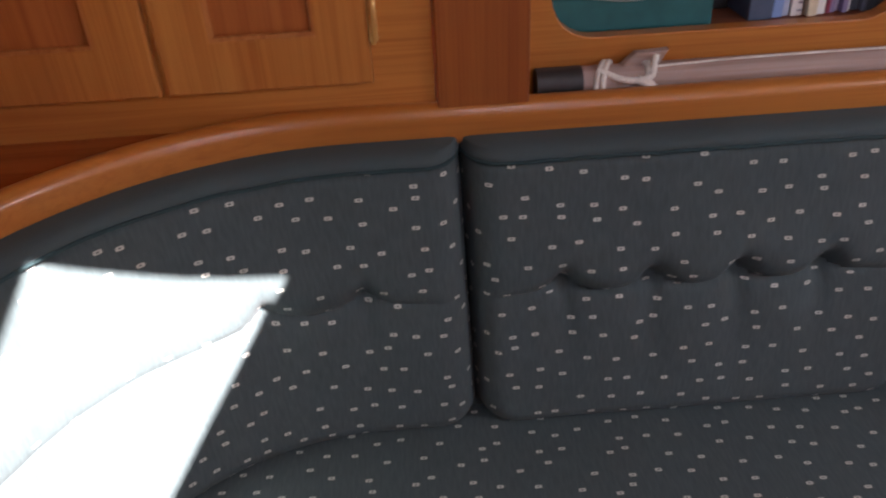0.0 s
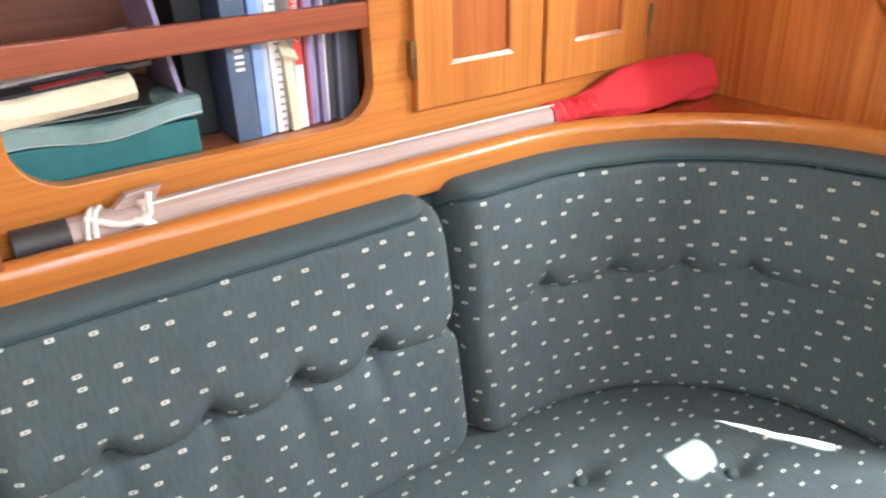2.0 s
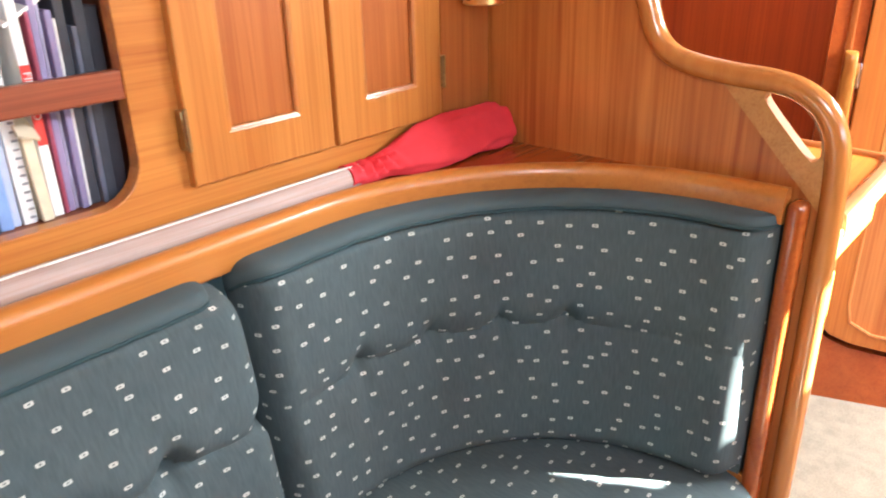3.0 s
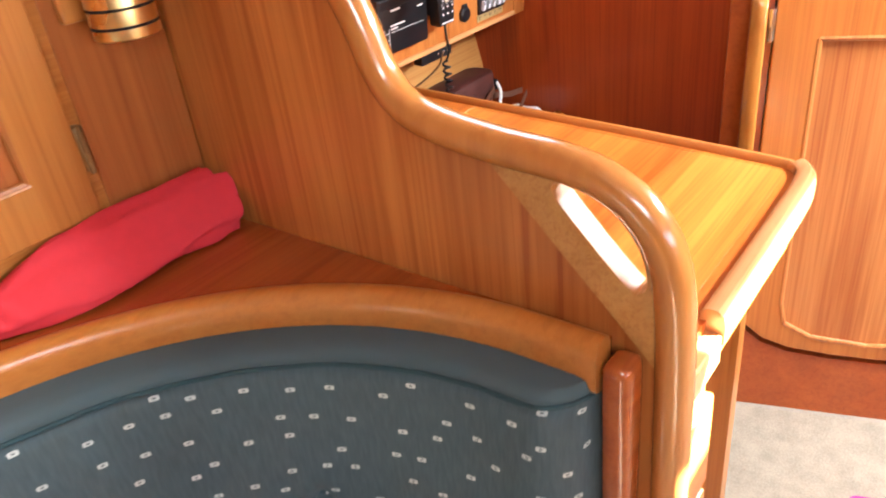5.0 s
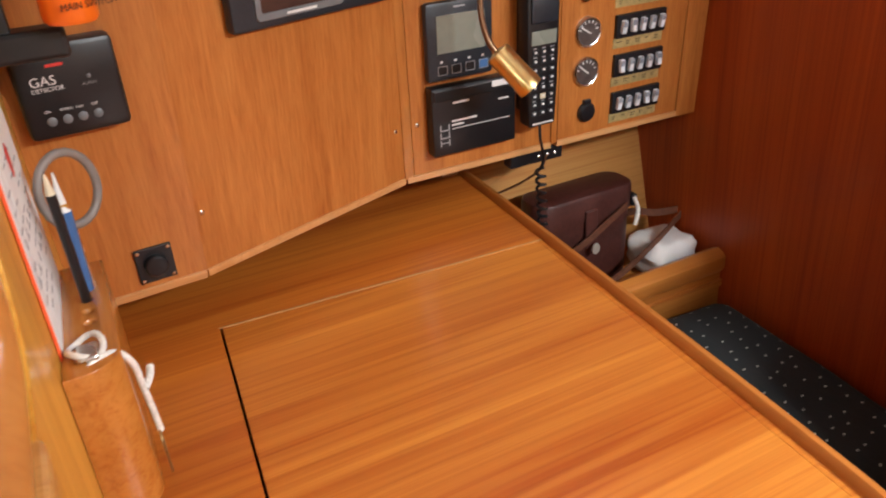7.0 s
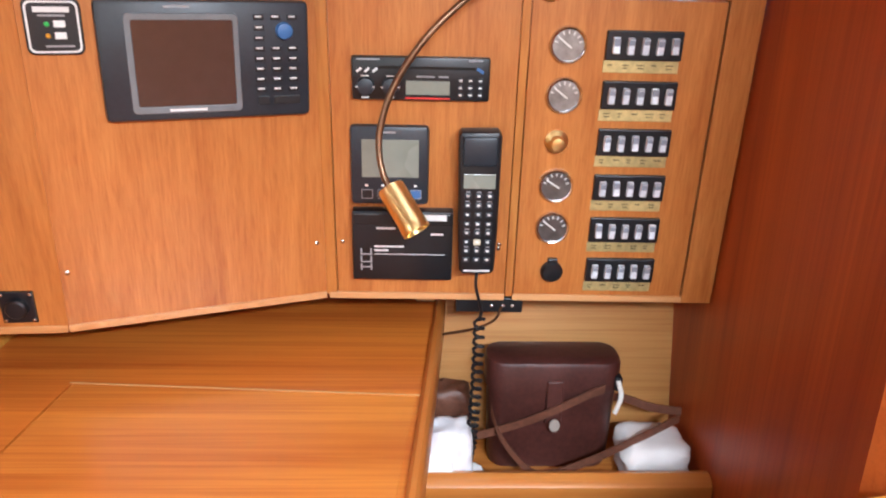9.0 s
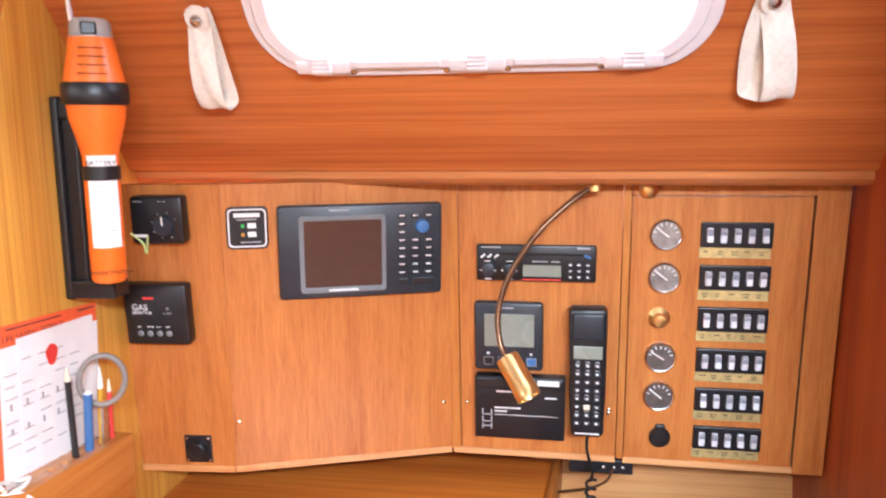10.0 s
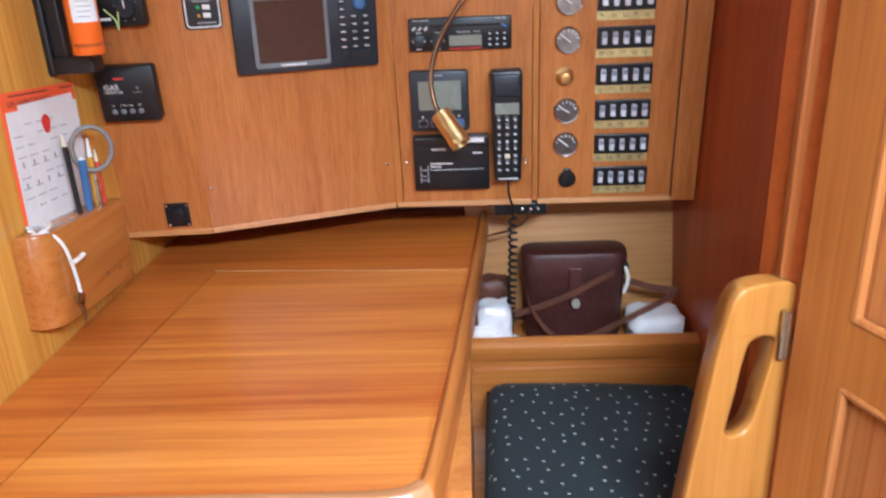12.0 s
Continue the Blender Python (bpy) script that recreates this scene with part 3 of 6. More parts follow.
def seat_cushion():
    """The seat with its puffed, buttoned top, following the curve of the back."""
    thing = empty("seat_cushion", "blue-green buttoned settee seat cushion with small white oblongs", "cushion", "settee cushions")
    line = back_line(0.09, 0.0)
    table = arc_table(line)
    bm = bmesh.new()
    uv = bm.loops.layers.uv.new("UVMap")
    nu, nv = 150, 56
    buttons = [(1.134, 0.767), (0.927, 0.90), (0.62, 0.80), (0.33, 0.80), (0.05, 0.80)]
    rows = []
    for j in range(nv + 1):
        row = []
        for i in range(nu + 1):
            p, n = at_length(line, table, table[-1] * i / nu)
            front = Vector((-0.30 + 1.58 * i / nu, 0.46, 0))
            q = p.lerp(front, j / nv)
            edge = min(j + 6, nv - j) / nv / 0.09
            rim = math.sqrt(max(0.0, 1 - (1 - min(1, edge)) ** 2))
            ends = min(i, nu - i) / nu / 0.03
            rim = min(rim, math.sqrt(max(0.0, 1 - (1 - min(1, ends)) ** 2)))
            z = 0.575 + 0.045 * rim + 0.004 * noise.noise((q.x * 7, q.y * 7, 2.2))
            for bx, by in buttons:
                r = math.hypot(q.x - bx, q.y - by)
                z -= 0.022 * math.exp(-(r / 0.028) ** 2)
                z -= 0.006 * math.exp(-((q.y - by) / 0.014) ** 2) * math.exp(-((q.x - bx) / 0.16) ** 2)
            row.append(bm.verts.new((q.x, q.y, z)))
        rows.append(row)
    for j in range(nv):
        for i in range(nu):
            face = bm.faces.new((rows[j][i], rows[j][i + 1], rows[j + 1][i + 1], rows[j + 1][i]))
            for loop in face.loops:
                loop[uv].uv = (loop.vert.co.x + 5.1, loop.vert.co.y)
    rim = rows[0] + [r[-1] for r in rows[1:]] + rows[-1][-2::-1] + [r[0] for r in rows[-2:0:-1]]
    low = [bm.verts.new((v.co.x, v.co.y, 0.50)) for v in rim]
    for k in range(len(rim)):
        bm.faces.new((rim[k], rim[(k + 1) % len(rim)], low[(k + 1) % len(rim)], low[k]))
    bm.faces.new(low)
    part("cover", bm, CLOTH, thing, smooth=True)
    for bx, by in buttons:
        part("button", lathe([(0.002, -0.004), (0.010, -0.003), (0.0115, 0.001), (0.009, 0.005), (0.004, 0.007)], Matrix.Translation((bx, by, 0.598)), 16), PLAIN_CLOTH, thing, smooth=True)
    base = empty("settee_base", "teak settee base under the seat cushion", "settee")
    part("front_board", box(-0.40, 1.39, 0.47, 0.49, FLOOR, 0.499, 0.003), TEAK_X, base)
    part("top_board", box(-0.40, 1.39, 0.49, 1.05, 0.48, 0.499), TEAK_X, base)


seat_cushion()


# ---- lockers and bookshelf along the settee ----
def locker_door(parent, x0, x1, z0, z1, y, hinge_x, hinge_mat):
    """A framed door with a sunk panel, a bead round it and two hinges."""
    w = 0.062
    door = part("door", plate([[(x0, z0), (x1, z0), (x1, z1), (x0, z1)], [(x0 + w, z0 + w), (x1 - w, z0 + w), (x1 - w, z1 - w), (x0 + w, z1 - w)]], 0.02, face_y(y - 0.014), 0.003), TEAK_Z, parent)
    part("door_panel", box(x0 + w - 0.006, x1 - w + 0.006, y - 0.006, y - 0.001, z0 + w - 0.006, z1 - w + 0.006), TEAK_PANEL, door, "darker sunk panel")
    bm = bmesh.new()
    for a, b in (((x0 + w, z0 + w), (x1 - w, z0 + w)), ((x1 - w, z0 + w), (x1 - w, z1 - w)), ((x1 - w, z1 - w), (x0 + w, z1 - w)), ((x0 + w, z1 - w), (x0 + w, z0 + w))):
        tube([(a[0], y - 0.009, a[1]), (b[0], y - 0.009, b[1])], 0.0045, 8, bm)
    part("bead", bm, PALE, door, "paler bead round the panel", smooth=True)
    for hz in (z0 + 0.075, z1 - 0.075):
        bm = box(hinge_x - 0.005, hinge_x + 0.005, y - 0.0155, y - 0.0025, hz - 0.025, hz + 0.025, 0.001)
        tube([(hinge_x, y - 0.017, hz - 0.027), (hinge_x, y - 0.017, hz + 0.027)], 0.003, 10, bm)
        part("hinge", bm, hinge_mat, door, "small brass hinge", smooth=True)
    return door


BRONZE = speckled("aged_brass", (0.34, 0.22, 0.10), 0.4, 0.9, 0.25, 150)


def lockers():
    right = empty("locker_unit", "orange teak locker with two panelled doors and an open bookshelf", "cabinet")
    opening = rounded(0.292, 0.746, 1.172, 1.50, 0.055)
    face = [(0.256, 1.104), (1.434, 1.104), (1.434, 1.535), (0.256, 1.535)]
    part("face_frame", plate([face, opening], 0.022, face_y(1.165), 0.002), TEAK_X, right)
    part("end_stile", box(1.304, 1.4335, 1.1635, 1.166, 1.106, 1.533, 0.0005), TEAK_PANEL, right, "upright-grained stile beside the bulkhead")
    locker_door(right, 0.808, 1.045, 1.174, 1.51, 1.165, 0.806, BRONZE)
    locker_door(right, 1.053, 1.288, 1.174, 1.51, 1.165, 1.292, BRONZE)
    part("shelf_bar", box(0.285, 0.752, 1.168, 1.184, 1.297, 1.331, 0.003), RED_BAR, right, "reddish bar across the bookshelf")
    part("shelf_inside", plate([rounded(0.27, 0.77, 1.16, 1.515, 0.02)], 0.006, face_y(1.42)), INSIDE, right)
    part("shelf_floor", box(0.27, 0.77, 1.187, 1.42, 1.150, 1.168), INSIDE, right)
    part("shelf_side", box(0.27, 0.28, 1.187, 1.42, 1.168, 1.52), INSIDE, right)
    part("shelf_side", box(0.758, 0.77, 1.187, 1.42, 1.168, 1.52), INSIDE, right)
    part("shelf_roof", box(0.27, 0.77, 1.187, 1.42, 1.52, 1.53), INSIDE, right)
    post = part("bulkhead_post", box(0.144, 0.256, 1.1035, 1.30, 1.1045, 1.535, 0.003), MAHOGANY_POST)
    structure(post, "reddish teak post between two lockers", "post")
    left = empty("locker_unit", "orange teak locker with panelled doors behind the settee corner", "cabinet")
    part("face_frame", plate([[(-0.46, 1.104), (0.142, 1.104), (0.142, 1.535), (-0.46, 1.535)]], 0.02, face_y(1.116)), TEAK_X, left)
    locker_door(left, -0.173, 0.069, 1.155, 1.51, 1.116, 0.074, BRASS)
    locker_door(left, -0.420, -0.181, 1.155, 1.51, 1.116, -0.425, BRASS)
    structure(part("wall_locker_end", box(-0.50, -0.46, 0.55, 1.6, FLOOR, 1.97), TEAK_Z), "teak bulkhead at the settee's end", "wall")


RED_BAR = wood("red_bar", (0.23, 0.045, 0.012), (0.33, 0.075, 0.02), "x", 0.36, 0.1, band=14)
MAHOGANY_POST = wood("red_teak", (0.27, 0.060, 0.009), (0.37, 0.100, 0.015), "z", band=10)
lockers()


# ---- chart table ----
DESK = 1.015


# front edge's wood, paled as if in sun; the side edge stays darker
SUNLIT_FIDDLE = wood("sunlit_fiddle_wood", (0.45, 0.165, 0.042), (0.58, 0.26, 0.08), "x", 0.22, 0.5, band=5, fine=0.2, figure=0.1)


PALE_LINE = speckled("pale_joint", (0.50, 0.26, 0.10), 0.5)


def chart_table():
    thing = empty("chart_table", "varnished teak chart table with a hinged lid and raised edges", "table")
    outline = [(1.46, 0.585), (2.01, 0.585), (2.036, 0.612), (2.118, 1.56), (1.46, 1.56)]
    lid = [(1.556, 0.612), (2.015, 0.612), (2.07, 1.205), (1.608, 1.236)]
    gap = 0.003
    hole = [(1.556 - gap, 0.612), (2.015, 0.612), (2.07, 1.205 + 0.0015), (1.608 - gap, 1.236 + 0.0015)]
    part("top", plate([outline, hole], 0.022, Matrix.Translation((0, 0, DESK))), TEAK_DECK, thing)
    part("lid", plate([lid], 0.018, Matrix.Translation((0, 0, DESK)), 0.0008), TEAK_LID, thing, "lid with a diagonal shimmer of grain")
    part("hinge_line", box(-0.238, 0.238, -0.0013, 0.0013, 0.0, 0.0012), PALE_LINE, thing, "pale joint line behind the lid").matrix_local = Matrix.Translation((1.8405, 1.2225, DESK - 0.0004)) @ pose(0, 0, 0, 0, 0, -3.6)
    part("groove", plate([[(1.54, 0.60), (2.03, 0.60), (2.085, 1.25), (1.59, 1.25)]], 0.004, Matrix.Translation((0, 0, DESK - 0.019))), DARK, thing, "dark gap round the lid")
    side = smooth_line([(1.612, 0.579, 0), (1.75, 0.579, 0), (1.90, 0.580, 0), (1.975, 0.582, 0), (2.008, 0.588, 0), (2.028, 0.604, 0), (2.037, 0.635, 0), (2.055, 0.80, 0), (2.073, 1.0, 0), (2.116, 1.52, 0)], 6)
    path = []
    for i, p in enumerate(side):
        d = (side[min(i + 1, len(side) - 1)] - side[max(i - 1, 0)]).normalized()
        path.append((p + Vector((0, 0, DESK - 0.03)), Vector((d.y, -d.x, 0))))
    fiddle = [(-0.014, 0.028), (-0.012, 0.041), (-0.006, 0.046), (0.006, 0.046), (0.013, 0.040), (0.015, 0.028), (0.015, 0.006), (0.010, 0.001), (-0.014, 0.001)]
    slim = [(-0.013, 0.028), (-0.012, 0.036), (-0.007, 0.041), (-0.001, 0.041), (0.004, 0.036), (0.005, 0.028), (0.005, -0.014), (-0.013, -0.014)]
    turn = next(i for i, (p, n) in enumerate(path) if p.y > 0.60)
    part("front_fiddle", sweep(fiddle, path[:turn + 1]), SUNLIT_FIDDLE, thing, "rounded raised front edge, paled as if sunlit", smooth=True)
    part("side_fiddle", sweep(slim, path[turn:]), SIDE_RAIL, thing, "reddish rounded raised side edge", smooth=True)
    part("front_notch", box(1.462, 1.612, 0.566, 0.587, DESK - 0.05, DESK - 0.012, 0.003), PALE_X, thing)
    part("desk_box", box(1.46, 2.02, 0.60, 1.50, DESK - 0.13, DESK - 0.024), TEAK_X, thing)
    part("front_panel", box(1.46, 1.60, 0.575, 0.595, FLOOR, DESK - 0.05, 0.003), TEAK_Z, thing)
    for k in range(5):
        part("drawer", box(1.464, 1.596, 0.563, 0.577, 0.20 + 0.15 * k, 0.335 + 0.15 * k, 0.004), TEAK_X, thing, "small teak drawer front")


chart_table()


def nav_corner():
    structure(part("wall_nav", box(2.52, 2.545, 0.80, 1.6, FLOOR, 1.97), MAHOGANY), "dark red mahogany bulkhead beside the chart seat", "wall")
    bin_ = empty("locker_bin", "teak bin with a rounded lip behind the chart seat", "bin")
    back = box(-0.24, 0.21, 0, 0.012, 0, 0.36)
    part("bin_back", moved(back, Matrix.Translation((2.31, 1.462, 0.775)) @ pose(0, 0, 0, -13)), BIN_WOOD, bin_, "pale sloping back board")
    part("bin_floor", box(2.08, 2.519, 1.26, 1.48, 0.765, 0.778), TEAK_X, bin_)
    lip = [(0.0, 0.0), (-0.006, 0.012), (-0.006, 0.033), (0.0, 0.04), (0.014, 0.045), (0.026, 0.04), (0.03, 0.028), (0.03, 0.0)]
    part("lip", sweep(lip, [((x, 1.262, 0.796), (0, 1, 0)) for x in (2.072, 2.518)]), ROUND_X, bin_, "rounded lip", smooth=True)
    part("bin_front", box(2.06, 2.519, 1.266, 1.284, 0.55, 0.796), TEAK_X, bin_)
    part("inner_side", box(2.042, 2.075, 0.66, 1.30, FLOOR, DESK - 0.045), TEAK_Z, bin_)
    # seat
    seat = empty("chart_seat_cushion", "blue-green patterned cushion on the chart seat, cloth darkened for shade", "cushion")
    bm = bmesh.new()
    uv = bm.loops.layers.uv.new("UVMap")
    n = 30
    grid = []
    for j in range(n + 1):
        row = []
        for i in range(n + 1):
            a, b = i / n, j / n
            ex, ey = min(a, 1 - a) / 0.1, min(b, 1 - b) / 0.1
            rim = math.sqrt(max(0, 1 - (1 - min(1, ex)) ** 2)) * math.sqrt(max(0, 1 - (1 - min(1, ey)) ** 2))
            x0, x1 = 2.085 + 0.02 * b, 2.515
            x, y = x0 + (x1 - x0) * a, 0.80 + 0.455 * b
            row.append(bm.verts.new((x, y, 0.685 + 0.04 * rim + 0.035 * b + 0.012 * (1 - a) * b + 0.003 * noise.noise((x * 9, y * 9, 0.4)))))
        grid.append(row)
    for j in range(n):
        for i in range(n):
            face = bm.faces.new((grid[j][i], grid[j][i + 1], grid[j + 1][i + 1], grid[j + 1][i]))
            for loop in face.loops:
                loop[uv].uv = (loop.vert.co.x, loop.vert.co.y)
    rim = grid[0] + [r[-1] for r in grid[1:]] + grid[-1][-2::-1] + [r[0] for r in grid[-2:0:-1]]
    low = [bm.verts.new((v.co.x, v.co.y, 0.64)) for v in rim]
    for k in range(len(rim)):
        bm.faces.new((rim[k], rim[(k + 1) % len(rim)], low[(k + 1) % len(rim)], low[k]))
    bm.faces.new(low)
    part("cover", bm, CLOTH_SHADED, seat, smooth=True)
    base = empty("chart_bench", "teak bench locker beside the chart table", "bench")
    part("seat_board", box(2.076, 2.519, 0.79, 1.264, 0.61, 0.64), TEAK_X, base)
    part("seat_front", box(2.40, 2.519, 0.79, 0.81, FLOOR, 0.61), RED_RAIL, base)


# seat cloth darkened to carry the shade that the lamps leave out here
CLOTH_SHADED = woven("shaded_cloth", (0.016, 0.023, 0.025), True, (0.033, 0.025), 0.55)
nav_corner()

DOOR_AT, DOOR_TURN = Vector((2.471, 0.779, 0.0)), -71.4


def door_wall():
    """The angled wall with the framed door, the sill under it, and the hand-hold board before it."""
    m = Matrix.Translation(DOOR_AT) @ pose(0, 0, 0, 0, 0, DOOR_TURN)
    lay = m @ face_y(0.0)
    wall = empty("wall_door", "reddish teak wall with a round-cornered door opening", "wall", kind="structure")
    low = [(0.0, 0.40), (0.012, 0.372), (0.05, 0.338), (0.11, 0.317), (0.20, 0.308), (0.30, 0.306), (0.42, 0.317), (0.50, 0.338), (0.545, 0.372), (0.56, 0.42)]
    hole = [(u + 0.004, z) for u, z in low] + [(0.564, 1.93), (0.004, 1.93)]
    outer = [(-0.075, FLOOR), (0.80, FLOOR), (0.80, 1.97), (-0.075, 1.97)]
    part("wall_panel", plate([outer, hole], 0.03, lay), SILL_RED, wall)
    part("gap", plate([[(-0.03, 0.28), (0.60, 0.28), (0.60, 1.95), (-0.03, 1.95)]], 0.004, m @ face_y(0.034)), DARK, wall, "dark gap round the door")
    lower = [(u, z + 0.020) for u, z in low]
    door_ = empty("door_1", "framed teak cabin door with a rounded foot, closed", "door", kind="structure")
    frame_loop = [(u + 0.006, z) for u, z in lower] + [(0.56, 1.92), (0.008, 1.92)]
    inner = [(0.088, 1.072), (0.088, 0.46), (0.10, 0.405), (0.16, 0.372), (0.28, 0.362), (0.40, 0.372), (0.46, 0.405), (0.485, 0.46), (0.485, 1.072)]
    upper = [(0.088, 1.158), (0.485, 1.158), (0.485, 1.84), (0.088, 1.84)]
    at_face = m @ face_y(-0.012)
    part("door_frame", plate([frame_loop, inner, upper], 0.03, at_face, 0.003), DOOR_WOOD, door_)
    part("door_panel", plate([[(0.06, 0.35), (0.50, 0.35), (0.50, 1.085), (0.06, 1.085)]], 0.006, m @ face_y(0.0)), PALE, door_, "paler lower panel")
    part("door_panel", plate([[(0.06, 1.14), (0.50, 1.14), (0.50, 1.86), (0.06, 1.86)]], 0.006, m @ face_y(0.0)), PALE, door_, "paler upper panel")
    for loop in (inner, upper):
        pts = [m @ Vector((u, -0.008, z)) for u, z in loop]
        bm = bmesh.new()
        for a, b in zip(pts, pts[1:] + pts[:1]):
            tube([a, b], 0.006, 8, bm)
        part("bead", bm, PALE, door_, "pale bead round the panel", smooth=True)
    for z in (1.10, 0.55, 1.6):
        bm = box(-0.006, 0.006, -0.018, -0.012, z - 0.03, z + 0.03, 0.001)
        tube([(0, -0.019, z - 0.032), (0, -0.019, z + 0.032)], 0.004, 10, bm)
        part("hinge", moved(bm, m), STEEL, door_, "steel hinge", smooth=True)
    # dark return between the nav bulkhead and the angled wall
    structure(part("corner_trim", box(2.452, 2.54, 0.80, 0.815, FLOOR, 1.97, 0.003), MAHOGANY_POST), "reddish corner trim", "trim")
    # hand-hold board at the seat's end
    outline = smooth_line([(-0.02, 0.30, 0), (-0.02, 0.6, 0), (0.002, 0.80, 0), (0.034, 1.05, 0), (0.048, 1.13, 0), (0.057, 1.154, 0), (0.071, 1.164, 0), (0.10, 1.166, 0), (0.131, 1.162, 0), (0.142, 1.152, 0), (0.1445, 1.136, 0), (0.1445, 1.0, 0), (0.1445, 0.6, 0), (0.1445, 0.30, 0)], 2)
    slot = [(0.059, 0.970), (0.068, 1.021), (0.0745, 1.067), (0.081, 1.089), (0.097, 1.095), (0.113, 1.091), (0.118, 1.079), (0.1115, 1.041), (0.104, 1.000), (0.096, 0.972), (0.083, 0.960), (0.066, 0.960)]
    slot = [tuple(v[:2]) for v in smooth_line([(u, z, 0) for u, z in slot + slot[:1]], 4)[:-1]]
    board = part("hand_hold_board", plate([[tuple(v[:2]) for v in outline], slot], 0.028, Matrix.Translation((2.334, 0.761, 0)) @ pose(0, 0, 0, 0, 0, 16.4) @ face_y(-0.012), 0.0035), PALE_BOARD, smooth=True)
    board.modifiers.new("even_normals", "WEIGHTED_NORMAL")
    tagged(board, "pale varnished hand-hold board with a slot beside the chart seat", "hand hold")


PALE_BOARD = wood("pale_board", (0.50, 0.175, 0.021), (0.60, 0.24, 0.035), "z", 0.26, 0.5, band=6, fine=0.3, figure=0.1)
door_wall()

# ---- instrument panels over the chart table ----


def panel_pose(x0, y0, x1, y1):
    """A panel's pose: along its foot, up its slightly overhanging face, and out of it."""
    u = Vector((x1 - x0, y1 - y0, 0)).normalized()
    out = Vector((u.y, -u.x, 0))
    a = radians(4.3)
    w = Vector((0, 0, math.cos(a))) + out * math.sin(a)
    n = u.cross(w)
    return Matrix(((u.x, w.x, n.x, x0), (u.y, w.y, n.y, y0), (u.z, w.z, n.z, 1.088), (0, 0, 0, 1)))


P1 = panel_pose(1.456, 1.236, 1.608, 1.248)
P2 = panel_pose(1.609, 1.249, 1.937, 1.371)
P3 = panel_pose(1.94, 1.371, 2.515, 1.362)

SCREEN = speckled("dead_screen", (0.065, 0.034, 0.028), 0.2, amount=0.1, coat=0.5)
LCD = speckled("grey_lcd", (0.23, 0.25, 0.21), 0.25, amount=0.06, coat=0.3)
GREY = speckled("grey_bezel", (0.16, 0.17, 0.18), 0.4, amount=0.1)
SLATE = speckled("slate_plastic", (0.020, 0.025, 0.033), 0.42, amount=0.15, scale=200)
PRINT = speckled("white_print", (0.72, 0.72, 0.70), 0.6, amount=0.1, scale=400)
DIM_PRINT = speckled("grey_print", (0.30, 0.30, 0.31), 0.6, amount=0.15, scale=400)
BLUE = speckled("blue_key", (0.05, 0.14, 0.33), 0.4)
RED = speckled("red_mark", (0.65, 0.04, 0.03), 0.5)
GREEN_LED = speckled("green_lamp", (0.05, 0.5, 0.10), 0.3)
AMBER = speckled("amber_lamp", (0.6, 0.3, 0.03), 0.3)
ROCKER_MARK = speckled("rocker_mark", (0.24, 0.25, 0.29), 0.4)
ROCKER = speckled("rocker_white", (0.66, 0.68, 0.72), 0.35, amount=0.2, scale=160)
PLATE = speckled("engraved_brass", (0.62, 0.50, 0.22), 0.42, 0.55, 0.25, 130)
DIAL = speckled("dial_face", (0.27, 0.26, 0.25), 0.3, 0.3, 0.5, 60, coat=1.0)
DARK_DIAL = speckled("dark_dial_face", (0.10, 0.085, 0.08), 0.3, 0.3, 0.5, 60, coat=1.0)
ORANGE = speckled("orange_plastic", (0.86, 0.16, 0.012), 0.35, amount=0.08, coat=0.2)
PAPER = speckled("paper", (0.80, 0.80, 0.78), 0.8, amount=0.06, scale=40)
CREAM = speckled("cream_paper", (0.72, 0.64, 0.46), 0.8, amount=0.12, scale=50)
CANVAS = speckled("canvas", (0.80, 0.75, 0.66), 0.9, amount=0.12, scale=180, bump=0.3)
ROPE = speckled("cotton_cord", (0.72, 0.70, 0.64), 0.9, amount=0.2, scale=300, bump=0.5)
LEATHER = speckled("brown_leather", (0.060, 0.018, 0.014), 0.42, amount=0.3, scale=140, bump=0.2)
STRAP = speckled("tan_leather", (0.12, 0.045, 0.025), 0.5, amount=0.3, scale=120, bump=0.2)
FLAG = speckled("red_bunting", (0.66, 0.030, 0.042), 0.85, amount=0.05, scale=70, bump=0.3)
ALLOY = speckled("painted_alloy", (0.80, 0.76, 0.78), 0.35, 0.05, 0.06, 60)
GOOSE = speckled("bronze_neck", (0.20, 0.11, 0.06), 0.35, 0.8, 0.2, 200)
POLE = wood("grey_pole", (0.40, 0.265, 0.16), (0.50, 0.35, 0.225), "x", 0.6, 0.0, band=9)


def dbox(m, u0, u1, w0, w1, n0, n1, bevel=0.0):
    return moved(box(u0, u1, w0, w1, n0, n1, bevel), m)


def bars(m, rows, n, material, parent, name="print", high=0.0016):
    """Small printed words as plain bars: rows of (u0, u1, w)."""
    bm = bmesh.new()
    for u0, u1, w in rows:
        box(u0, u1, w - high / 2, w + high / 2, n, n + 0.0004, 0, bm)
    return tagged(part(name, moved(bm, m), material, parent), kind="stuff")


def lettering(text, m, u, w, n, size, material, parent, turn=0):
    data = bpy.data.curves.new("lettering", "FONT")
    data.body, data.size, data.extrude = text, size, 0.0001
    holder = bpy.data.objects.new("lettering", data)
    mesh = bpy.data.meshes.new_from_object(holder)
    bpy.data.objects.remove(holder)
    mesh.transform(m @ Matrix.Translation((u, w, n)) @ pose(0, 0, 0, 0, 0, turn))
    mesh.materials.append(material)
    ob = new("lettering", mesh)
    ob.parent = parent
    return ob


